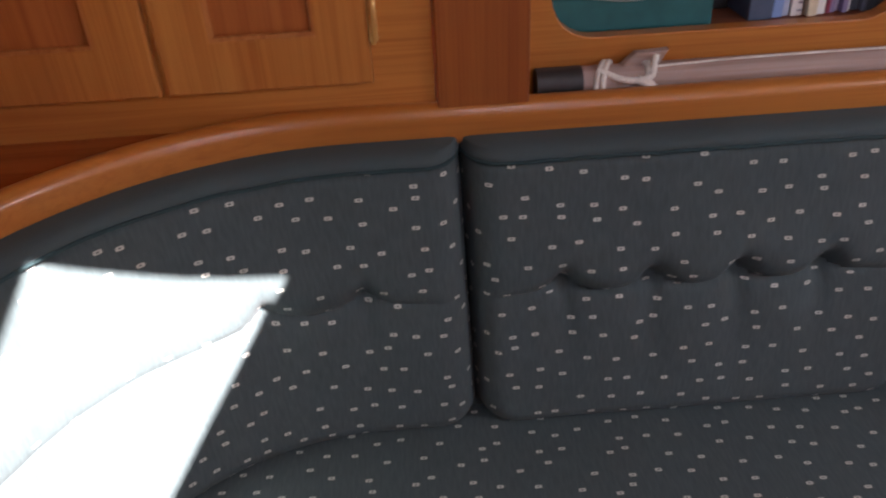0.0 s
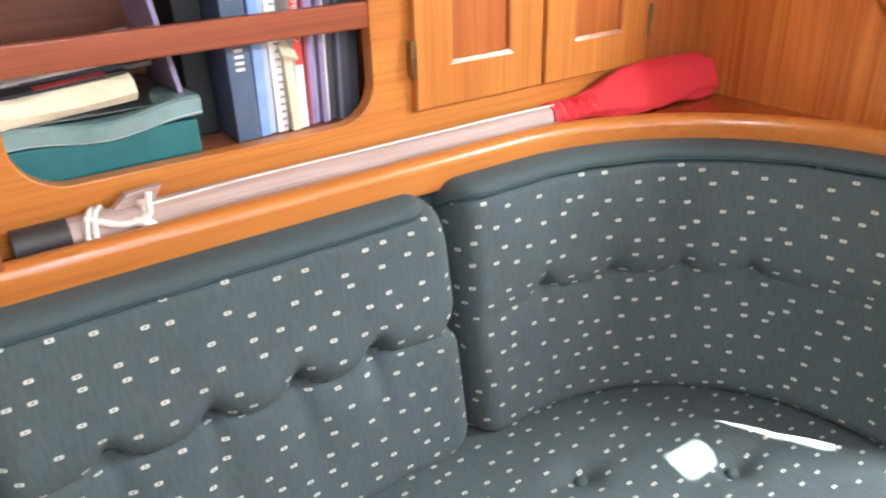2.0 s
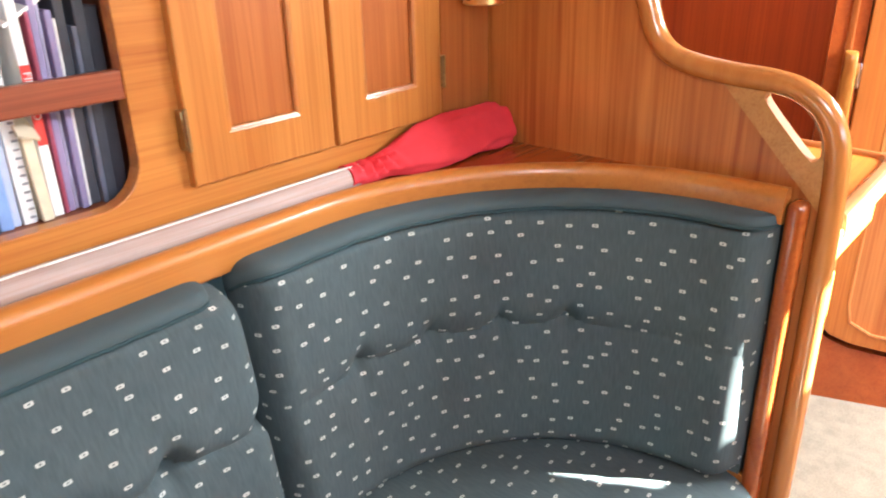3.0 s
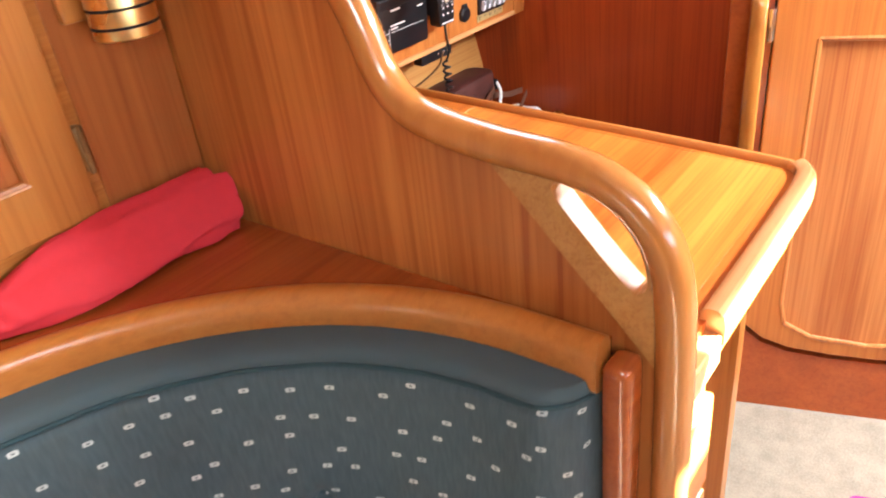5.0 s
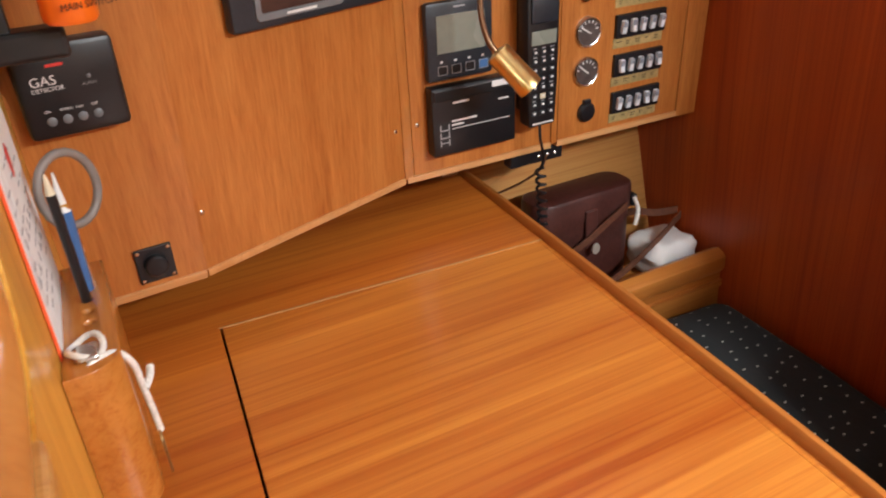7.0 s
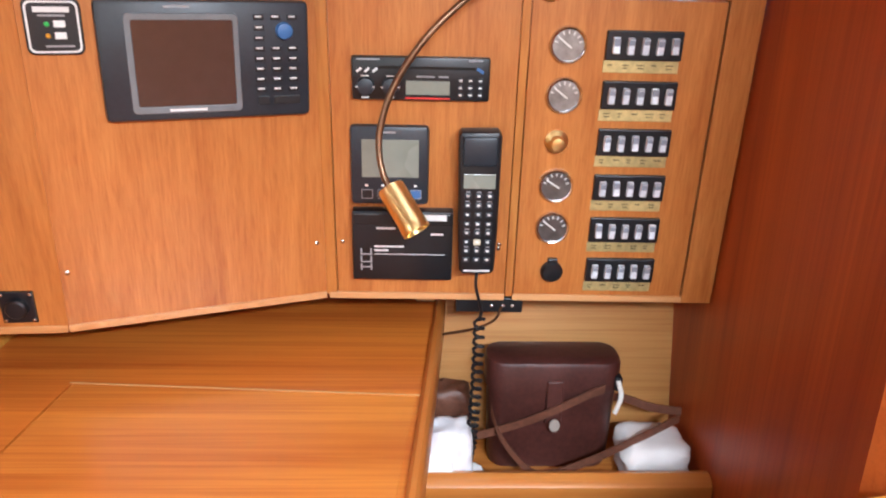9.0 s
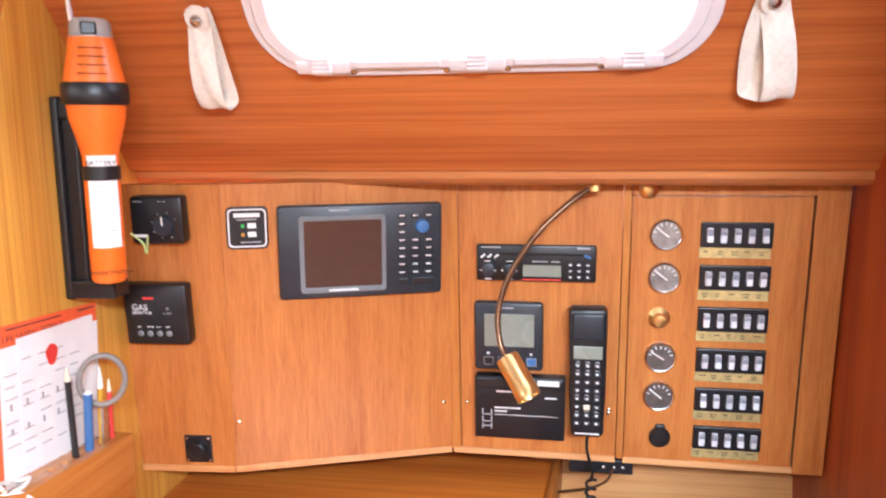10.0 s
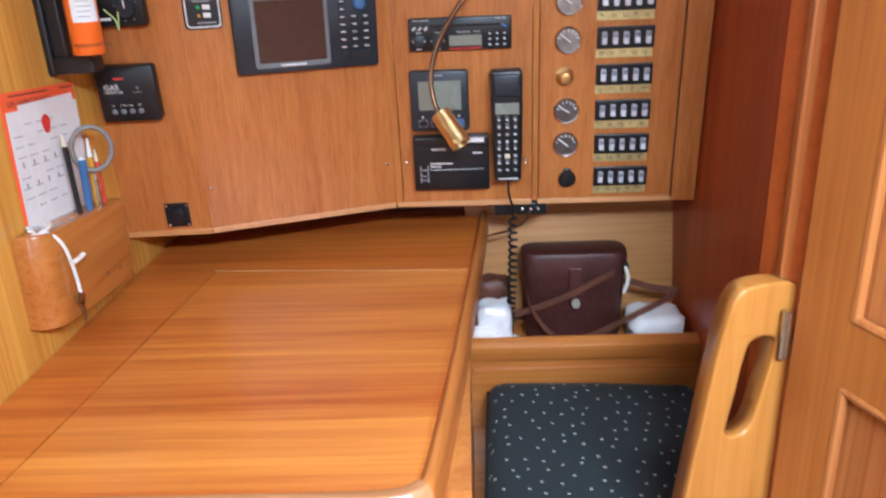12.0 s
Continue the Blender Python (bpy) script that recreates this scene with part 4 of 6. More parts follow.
def screw(m, u, w, parent, r=0.0032):
    part("screw", lathe([(r, 0), (r, 0.0006), (r * 0.6, 0.0014)], m @ Matrix.Translation((u, w, 0)), 10), STEEL, parent, smooth=True)


def panels():
    thing = empty("instrument_panel", "teak instrument panel in three angled faces above the chart table", "panel", kind="structure")
    part("panel_face", moved(plate([[(0, 0), (0.1532, 0), (0.1626, 0.456), (0, 0.456)]], 0.018), P1), TEAK_INSTR, thing)
    part("panel_face", dbox(P2, -0.0015, 0.3495, 0.006, 0.456, -0.018, 0.0, 0.001), TEAK_INSTR, thing)
    part("panel_face", dbox(P3, 0.013, 0.262, 0.008, 0.456, -0.018, 0.0, 0.001), TEAK_INSTR, thing)
    part("batten", dbox(P3, -0.004, 0.012, 0.004, 0.456, -0.018, 0.0025, 0.002), TEAK_Z, thing, "upright teak batten")
    part("batten", dbox(P3, 0.263, 0.274, 0.004, 0.456, -0.018, 0.0015, 0.001), TEAK_Z, thing, "upright teak batten")
    part("panel_face", dbox(P3, 0.531, 0.576, -0.004, 0.456, -0.018, 0.0, 0.001), TEAK_INSTR, thing)
    part("top_strip", dbox(P3, 0.275, 0.531, 0.434, 0.456, -0.018, 0.0), TEAK_INSTR, thing)
    door = part("switch_door", dbox(P3, 0.2755, 0.5275, 0.008, 0.4325, -0.014, 0.001, 0.001), TEAK_INSTR, thing, "hinged switchboard door")
    part("gap", dbox(P3, 0.527, 0.532, 0.0, 0.434, -0.017, -0.008), DARK, thing, "dark gap beside the switchboard door")
    # light on the foot lip is put into a paler wood
    for m, a, b in ((P1, 0.0, 0.152), (P2, 0.0, 0.349), (P3, 0.0, 0.262), (P3, 0.274, 0.53)):
        part("foot_strip", dbox(m, a, b, -0.002, 0.008, -0.02, 0.003, 0.001), PALE_X, thing, "lip along the panel's foot, paled as if lit")
    under = [(1.46, 1.25), (1.60, 1.262), (1.93, 1.385), (2.515, 1.378), (2.515, 1.60), (1.46, 1.60)]
    part("underside", plate([under], 0.01, Matrix.Translation((0, 0, 1.098))), TEAK_PANEL, thing)
    for m, u, w in ((P2, 0.0083, 0.0832), (P2, 0.335, 0.088), (P3, 0.022, 0.089), (P3, 0.2505, 0.088)):
        screw(m, u, w, thing)
    return thing


PANEL = panels()


def plotter():
    t = empty("chart_plotter", "dark grey chart plotter with a blank screen and keypad", "plotter")
    part("body", dbox(P2, 0.079, 0.326, 0.281, 0.424, 0.0, 0.018, 0.006), SLATE, t, smooth=True)
    part("screen_bezel", moved(plate([rounded(0.110, 0.239, 0.291, 0.409, 0.006), rounded(0.1175, 0.2325, 0.2995, 0.4015, 0.003)], 0.004, Matrix.Translation((0, 0, 0.0215)), 0.001), P2), GREY, t, "lighter grey screen surround")
    part("screen", dbox(P2, 0.116, 0.234, 0.298, 0.403, 0.0178, 0.0192), SCREEN, t, "blank brown-black screen")
    for r in range(8):
        for c in range(3):
            u, w = 0.2575 + 0.0205 * c, 0.408 - 0.0126 * r
            if 1 <= r <= 2 and c > 0:
                continue
            part("key", dbox(P2, u, u + 0.013, w - 0.0065, w, 0.0178, 0.0195, 0.001), BLACK, t)
            bars(P2, [(u + 0.002, u + 0.010, w - 0.0022)], 0.0196, PRINT, t, high=0.0018)
    part("knob", lathe([(0.0105, 0), (0.0105, 0.006), (0.009, 0.008), (0.004, 0.009)], P2 @ Matrix.Translation((0.2945, 0.389, 0.018))), BLUE, t, "round blue knob", smooth=True)
    for u0, u1 in ((0.259, 0.274), (0.279, 0.313)):
        part("key", dbox(P2, u0, u1, 0.297, 0.308, 0.0178, 0.019, 0.001), BLACK, t)
    bars(P2, [(0.152, 0.196, 0.2952)], 0.0218, PRINT, t, high=0.003)
    bars(P2, [(0.155, 0.185, 0.4165)], 0.0181, DIM_PRINT, t, high=0.0025)


plotter()


def small_boxes():
    t = empty("battery_monitor", "small black battery monitor with a white border and lamps", "monitor")
    part("body", moved(plate([rounded(0.0065, 0.0665, 0.3605, 0.423, 0.008)], 0.006, Matrix.Translation((0, 0, 0.006)), 0.0015), P2), BLACK, t)
    part("border", moved(plate([rounded(0.009, 0.064, 0.363, 0.4205, 0.007), rounded(0.0112, 0.0618, 0.3652, 0.4183, 0.006)], 0.0005, Matrix.Translation((0, 0, 0.0066))), P2), PRINT, t, "white border line")
    bars(P2, [(0.018, 0.055, 0.411)], 0.0062, PRINT, t, high=0.006)
    bars(P2, [(0.022, 0.050, 0.4045), (0.026, 0.056, 0.3705)], 0.0062, DIM_PRINT, t, high=0.0022)
    for w, mat in ((0.395, GREEN_LED), (0.382, AMBER)):
        part("lamp", lathe([(0.0028, 0), (0.0028, 0.001), (0.001, 0.0022)], P2 @ Matrix.Translation((0.030, w, 0.006)), 10), mat, t, "small indicator lamp")
        part("symbol", dbox(P2, 0.037, 0.049, w - 0.0035, w + 0.004, 0.006, 0.0065), PRINT, t)
    t = empty("heater_thermostat", "black heater thermostat with a round dial", "thermostat")
    part("body", dbox(P1, 0.038, 0.116, 0.373, 0.443, 0.0, 0.026, 0.006), BLACK, t, smooth=True)
    part("dial", lathe([(0.015, 0), (0.0145, 0.006), (0.013, 0.008)], P1 @ Matrix.Translation((0.089, 0.401, 0.026)), 24), SLATE, t, smooth=True)
    part("pointer", dbox(P1, 0.0875, 0.0895, 0.402, 0.415, 0.034, 0.0345), PRINT, t)
    for k in range(7):
        a = radians(-60 + 45 * k)
        u, w = 0.089 - 0.019 * math.sin(a), 0.401 + 0.019 * math.cos(a)
        bars(P1, [(u - 0.001, u + 0.001, w)], 0.0262, DIM_PRINT, t)
    bars(P1, [(0.043, 0.062, 0.386)], 0.0262, PRINT, t, high=0.0045)
    bars(P1, [(0.045, 0.058, 0.436), (0.082, 0.086, 0.436), (0.09, 0.093, 0.436)], 0.0262, DIM_PRINT, t)
    t = empty("gas_detector", "black gas detector box with four grey buttons", "detector")
    part("body", dbox(P1, 0.013, 0.110, 0.219, 0.3125, 0.0, 0.026, 0.006), BLACK, t, smooth=True)
    bars(P1, [(0.044, 0.060, 0.292)], 0.0262, RED, t, high=0.0028)
    lettering("GAS", P1, 0.026, 0.2735, 0.0262, 0.013, PRINT, t)
    lettering("DETECTOR", P1, 0.026, 0.2675, 0.0262, 0.0058, PRINT, t)
    lettering("ALARM", P1, 0.072, 0.2675, 0.0262, 0.0042, DIM_PRINT, t)
    part("lamp", lathe([(0.0022, 0), (0.0022, 0.001), (0.001, 0.0018)], P1 @ Matrix.Translation((0.080, 0.276, 0.026)), 10), GREY, t)
    for k, word in enumerate(("ON", "BYPASS", "FAN", "OFF")):
        u = 0.036 + 0.0145 * k
        lettering(word, P1, u - 0.0045, 0.2465, 0.0262, 0.0036, PRINT, t)
        part("button", lathe([(0.0046, 0), (0.0046, 0.001), (0.003, 0.002)], P1 @ Matrix.Translation((u, 0.2375, 0.026)), 14), GREY, t, "round grey button", smooth=True)
    t = empty("socket_plate", "square black socket with four screws", "socket")
    part("plate", dbox(P1, 0.075, 0.118, 0.0155, 0.061, 0.0, 0.004, 0.001), BLACK, t)
    part("cap", lathe([(0.0135, 0), (0.0135, 0.007), (0.0115, 0.009), (0.006, 0.0095)], P1 @ Matrix.Translation((0.0965, 0.038, 0.004)), 24), BLACK, t, smooth=True)
    for u, w in ((0.079, 0.0195), (0.114, 0.0195), (0.079, 0.057), (0.114, 0.057)):
        part("screw", lathe([(0.0024, 0), (0.0024, 0.0006), (0.001, 0.001)], P1 @ Matrix.Translation((u, w, 0.004)), 10), STEEL, t)


small_boxes()


def radio():
    t = empty("car_radio", "black car radio with a green-grey display and small keys", "radio")
    part("body", dbox(P3, 0.0425, 0.2245, 0.300, 0.357, 0.0, 0.012, 0.003), BLACK, t, smooth=True)
    part("slot", dbox(P3, 0.078, 0.205, 0.3415, 0.345, 0.0119, 0.0125), DARK, t)
    part("display", dbox(P3, 0.114, 0.172, 0.308, 0.3265, 0.0119, 0.0128, 0.0004), LCD, t, "green-grey display")
    bars(P3, [(0.113, 0.172, 0.3035)], 0.0122, RED, t, high=0.002)
    bars(P3, [(0.05, 0.08, 0.3535), (0.196, 0.215, 0.3535), (0.128, 0.152, 0.332), (0.157, 0.17, 0.332)], 0.0122, DIM_PRINT, t, high=0.0022)
    for u in (0.061, 0.094):
        part("knob", lathe([(0.012, 0), (0.011, 0.008), (0.009, 0.009)], P3 @ Matrix.Translation((u, 0.319, 0.012)), 20), SLATE, t, smooth=True)
        bars(P3, [(u - 0.005, u + 0.005, 0.3335), (u - 0.005, u + 0.005, 0.3055), (u - 0.0125, u - 0.0095, 0.319), (u + 0.0095, u + 0.0125, 0.319)], 0.0205, PRINT, t)
    for k in range(3):
        bm = box(-0.004, 0.004, -0.0014, 0.0014, 0.012, 0.0128)
        part("key", moved(bm, P3 @ Matrix.Translation((0.0525 + 0.0105 * k, 0.3395, 0)) @ pose(0, 0, 0, 0, 0, 40)), PRINT, t)
    part("eject_key", moved(box(-0.005, 0.005, -0.002, 0.002, 0.012, 0.0132), P3 @ Matrix.Translation((0.2115, 0.341, 0)) @ pose(0, 0, 0, 0, 0, -30)), BLUE, t)
    for r in range(3):
        for c in range(3):
            u, w = 0.186 + 0.013 * c, 0.327 - 0.0095 * r
            part("key", lathe([(0.0042, 0), (0.0042, 0.0015), (0.003, 0.002)], P3 @ Matrix.Translation((u, w, 0.0118)), 10), SLATE, t)
            bars(P3, [(u - 0.002, u + 0.002, w + 0.001)], 0.0139, PRINT, t, high=0.002)


radio()


def displays():
    t = empty("position_display", "black square navigation display with a grey screen", "display")
    part("body", dbox(P3, 0.038, 0.146, 0.153, 0.266, 0.0, 0.016, 0.006), SLATE, t, smooth=True)
    part("screen", dbox(P3, 0.054, 0.132, 0.194, 0.2475, 0.0155, 0.0168, 0.0005), LCD, t, "grey-green screen")
    bars(P3, [(0.082, 0.100, 0.2575)], 0.0162, DIM_PRINT, t, high=0.0025)
    for k in range(4):
        u = 0.053 + 0.0225 * k
        part("key", dbox(P3, u, u + 0.0155, 0.163, 0.1765, 0.0155, 0.0175, 0.001), BLUE if k == 3 else BLACK, t, "blue key" if k == 3 else "")
        part("key_line", moved(plate([rounded(u, u + 0.0155, 0.163, 0.1765, 0.001), rounded(u + 0.0009, u + 0.0146, 0.1639, 0.1756, 0.0008)], 0.0004, Matrix.Translation((0, 0, 0.0179))), P3), DIM_PRINT, t)
        bars(P3, [(u + 0.005, u + 0.009, 0.182)], 0.0162, PRINT, t, high=0.003)
    t = empty("weather_receiver", "black weather receiver box with white print", "receiver")
    part("body", dbox(P3, 0.0385, 0.1815, 0.039, 0.1455, 0.0, 0.022, 0.003), BLACK, t, smooth=True)
    part("brow", dbox(P3, 0.041, 0.179, 0.126, 0.1435, 0.020, 0.0245, 0.002), BLACK, t)
    part("sticker", dbox(P3, 0.138, 0.172, 0.1335, 0.1425, 0.0245, 0.0249), PRINT, t, "white sticker")
    bars(P3, [(0.073, 0.100, 0.1205)], 0.0222, PRINT, t, high=0.003)
    bars(P3, [(0.07, 0.112, 0.0925), (0.07, 0.09, 0.0865), (0.15, 0.168, 0.112)], 0.0222, PRINT, t, high=0.0026)
    bars(P3, [(0.07, 0.17, 0.0805)], 0.0222, PRINT, t, high=0.0008)
    bm = bmesh.new()
    for w in (0.055, 0.067, 0.079):
        box(0.0500, 0.0522, w, w + 0.010, 0.022, 0.0224, 0, bm)
        box(0.0640, 0.0662, w, w + 0.010, 0.022, 0.0224, 0, bm)
        box(0.0522, 0.0640, w + (0.004 if w < 0.06 else 0.0), w + (0.006 if w < 0.06 else 0.002), 0.022, 0.0224, 0, bm)
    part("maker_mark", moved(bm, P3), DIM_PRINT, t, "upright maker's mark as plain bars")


displays()


def phone():
    t = empty("telephone_handset", "black telephone handset with keypad in its wall cradle", "telephone")
    part("cradle", dbox(P3, 0.194, 0.236, 0.08, 0.25, 0.0, 0.02, 0.003), BLACK, t)
    body = [(0.185, 0.262), (0.189, 0.267), (0.238, 0.268), (0.2425, 0.262), (0.2425, 0.13), (0.2405, 0.066), (0.236, 0.061), (0.196, 0.0605), (0.191, 0.066), (0.188, 0.13)]
    hand = part("handset", moved(plate([body[::-1]], 0.026, Matrix.Translation((0, 0, 0.046)), 0.006), P3), BLACK, t, smooth=True)
    part("ear_piece", dbox(P3, 0.191, 0.2375, 0.222, 0.262, 0.045, 0.049, 0.004), SLATE, hand, smooth=True)
    part("display", dbox(P3, 0.193, 0.236, 0.190, 0.2105, 0.0455, 0.0468, 0.0004), LCD, hand, "pale grey display")
    for r in range(8):
        for c in range(3):
            u, w = 0.1945 + 0.0148 * c, 0.179 - 0.0135 * r
            part("key", dbox(P3, u, u + 0.010, w - 0.0042, w + 0.0042, 0.0455, 0.048, 0.0015), SLATE if (r, c) != (5, 1) else CREAM, hand)
            bars(P3, [(u + 0.003, u + 0.007, w + 0.001)], 0.0481, PRINT, hand, high=0.0028)
            if r in (0, 1, 4, 6):
                bars(P3, [(u + 0.002, u + 0.008, w + 0.0063)], 0.0461, DIM_PRINT, hand)
    bars(P3, [(0.197, 0.234, 0.0675)], 0.0462, PRINT, hand, high=0.0025)
    screw(P3, 0.249, 0.082, t)
    # the coiled lead hanging into the bin
    straight = smooth_line([P3 @ Vector((0.217, 0.064, 0.036)), P3 @ Vector((0.216, 0.04, 0.04)), P3 @ Vector((0.222, 0.015, 0.04)), P3 @ Vector((0.226, -0.004, 0.036)), P3 @ Vector((0.224, -0.02, 0.03))], 5)
    part("lead", tube(straight, 0.0024, 8), BLACK, t, "black lead", smooth=True)
    axis = smooth_line([P3 @ Vector((0.224, -0.02, 0.03)), (2.163, 1.335, 0.98), (2.16, 1.332, 0.90), (2.155, 1.33, 0.84), (2.14, 1.325, 0.798), (2.11, 1.32, 0.786)], 40)
    coil, turns = [], 30
    for i, p in enumerate(axis):
        a = math.tau * turns * i / len(axis) * 1.0
        r = 0.0075
        coil.append(Vector(p) + Vector((r * math.cos(a), r * math.sin(a), 0)))
    part("coiled_lead", tube(coil, 0.0028, 6), BLACK, t, "coiled black lead", smooth=True)
    # connector strip under the panel
    c = empty("connector_strip", "black connector strip under the instrument panel", "connector")
    part("body", moved(box(0.190, 0.292, -0.028, -0.003, -0.03, -0.006, 0.002), P3), BLACK, c)
    for u in (0.245, 0.262, 0.276):
        part("screw", lathe([(0.003, 0), (0.003, 0.001), (0.001, 0.002)], P3 @ Matrix.Translation((u, -0.016, -0.006)), 8), STEEL, c)
    part("cable", tube(smooth_line([(2.20, 1.375, 1.07), (2.19, 1.38, 1.045), (2.16, 1.40, 1.02), (2.11, 1.42, 1.0), (2.085, 1.42, 0.985)], 6), 0.0022, 8), GOOSE, c, "thin brown cable", smooth=True)


phone()


def gooseneck():
    t = empty("chart_lamp", "brass chart lamp on a flexible bronze neck", "lamp")
    neck = smooth_line([(2.158, 1.292, 1.538), (2.12, 1.275, 1.512), (2.075, 1.265, 1.468), (2.038, 1.262, 1.41), (2.022, 1.258, 1.355), (2.026, 1.25, 1.31), (2.041, 1.239, 1.284)], 8)
    part("neck", tube(neck, 0.0042, 10), GOOSE, t, "flexible bronze neck", smooth=True)
    part("mount", lathe([(0.012, 0), (0.012, 0.008), (0.006, 0.012)], Matrix.Translation((2.158, 1.292, 1.530))), BRASS, t)
    a, b = Vector((2.036, 1.243, 1.292)), Vector((2.070, 1.216, 1.243))
    turn = (b - a).to_track_quat("Z", "Y").to_matrix().to_4x4()
    n = (b - a).length
    part("shade", lathe([(0.006, -0.003), (0.0165, 0.0), (0.0175, 0.003), (0.0175, n * 0.78), (0.0182, n * 0.8), (0.0182, n), (0.0155, n), (0.0150, n * 0.85)], Matrix.Translation(a) @ turn, 28), BRASS, t, "turned brass shade", smooth=True)
    tagged(part("brass_stud", lathe([(0.014, 0), (0.014, 0.006), (0.010, 0.010), (0.004, 0.012)], P3 @ Matrix.Translation((0.298, 0.443, 0.0)), 16), BRASS, smooth=True), "small round brass stud under the beam", "stud")


gooseneck()


def gauge(w, u, angle, face):
    t = empty("gauge", "round steel-rimmed gauge with a grey dial", "gauge", "switchboard gauges")
    at = P3 @ Matrix.Translation((u, w, 0.001))
    part("rim", lathe([(0.0245, 0), (0.0245, 0.004), (0.0225, 0.0065), (0.0208, 0.0055), (0.0208, 0.002)], at, 32), STEEL, t, "steel rim", smooth=True)
    part("dial", lathe([(0.0212, 0.001), (0.0212, 0.0035)], at, 32), face, t)
    part("needle", moved(box(-0.0011, 0.0011, -0.006, 0.0165, 0.0036, 0.0042), at @ pose(0, 0, 0, 0, 0, angle)), PRINT, t, "white needle")
    bm = bmesh.new()
    for k in range(7):
        spot = pose(0, 0, 0, 0, 0, 75 - 25 * k) @ Matrix.Translation((0, 0.0168, 0))
        b = box(-0.0009, 0.0009, -0.0025, 0.002, 0.0036, 0.004)
        b.transform(spot)
        mesh = bpy.data.meshes.new("tick")
        b.to_mesh(mesh)
        b.free()
        bm.from_mesh(mesh)
        bpy.data.meshes.remove(mesh)
    part("scale", moved(bm, at), PRINT, t, "white scale marks")


def switchboard():
    for w, angle in ((0.375, 52), (0.309, 52), (0.1815, 58), (0.1175, 52)):
        gauge(w, 0.325, angle, DIAL if w > 0.25 else DARK_DIAL)
    part("brass_knob", lathe([(0.016, 0), (0.016, 0.004), (0.010, 0.008), (0.011, 0.018), (0.009, 0.022), (0.004, 0.023)], P3 @ Matrix.Translation((0.3205, 0.2455, 0.001)), 20), BRASS, PANEL, "turned brass knob", smooth=True)
    cap = part("rubber_cap", lathe([(0.0165, 0), (0.0165, 0.006), (0.013, 0.010), (0.005, 0.011)], P3 @ Matrix.Translation((0.3295, 0.048, 0.001)), 20), BLACK, PANEL, "black rubber socket cap", smooth=True)
    part("tab", dbox(P3, 0.322, 0.337, 0.060, 0.070, 0.001, 0.008, 0.002), BLACK, cap)
    for i, w in enumerate((0.3950, 0.3300, 0.2650, 0.1995, 0.1352, 0.0712)):
        shift = 0.0011 * i
        t = empty("switch_bank", "black bank of five rocker switches over a brass label plate", "switches", "switch banks")
        part("base", dbox(P3, 0.3745 + shift, 0.4745 + shift, w - 0.0375, w, 0.001, 0.008, 0.0015), BLACK, t)
        for k in range(5):
            u = 0.3785 + shift + 0.0192 * k
            r = box(-0.0044, 0.0044, -0.0105, 0.0105, -0.002, 0.006, 0.0012)
            part("rocker", moved(r, P3 @ Matrix.Translation((u + 0.0078, w - 0.0185, 0.0095)) @ pose(0, 0, 0, 9 if (i * 5 + k) % 4 else -9)), ROCKER, t, "pale rocker")
            part("rocker_mark", dbox(P3, u + 0.0038, u + 0.0118, w - 0.0185 + 0.001 * ((k + i) % 3), w - 0.0085, 0.0148, 0.0168, 0.0006), ROCKER_MARK, t)
        part("label_plate", dbox(P3, 0.3735 + shift, 0.4735 + shift, w - 0.0545, w - 0.0385, 0.001, 0.0028, 0.0004), PLATE, t, "brass label plate")
        rows = []
        for k in range(5):
            u = 0.3785 + shift + 0.0192 * k
            length = 0.007 + 0.006 * ((k * 7 + i * 3) % 5) / 5
            rows.append((u + 0.001, u + length, w - 0.0445))
            if (k + i) % 3:
                rows.append((u + 0.002, u + length - 0.001, w - 0.0485))
        bars(P3, rows, 0.0029, DARK, t, high=0.0011)


switchboard()


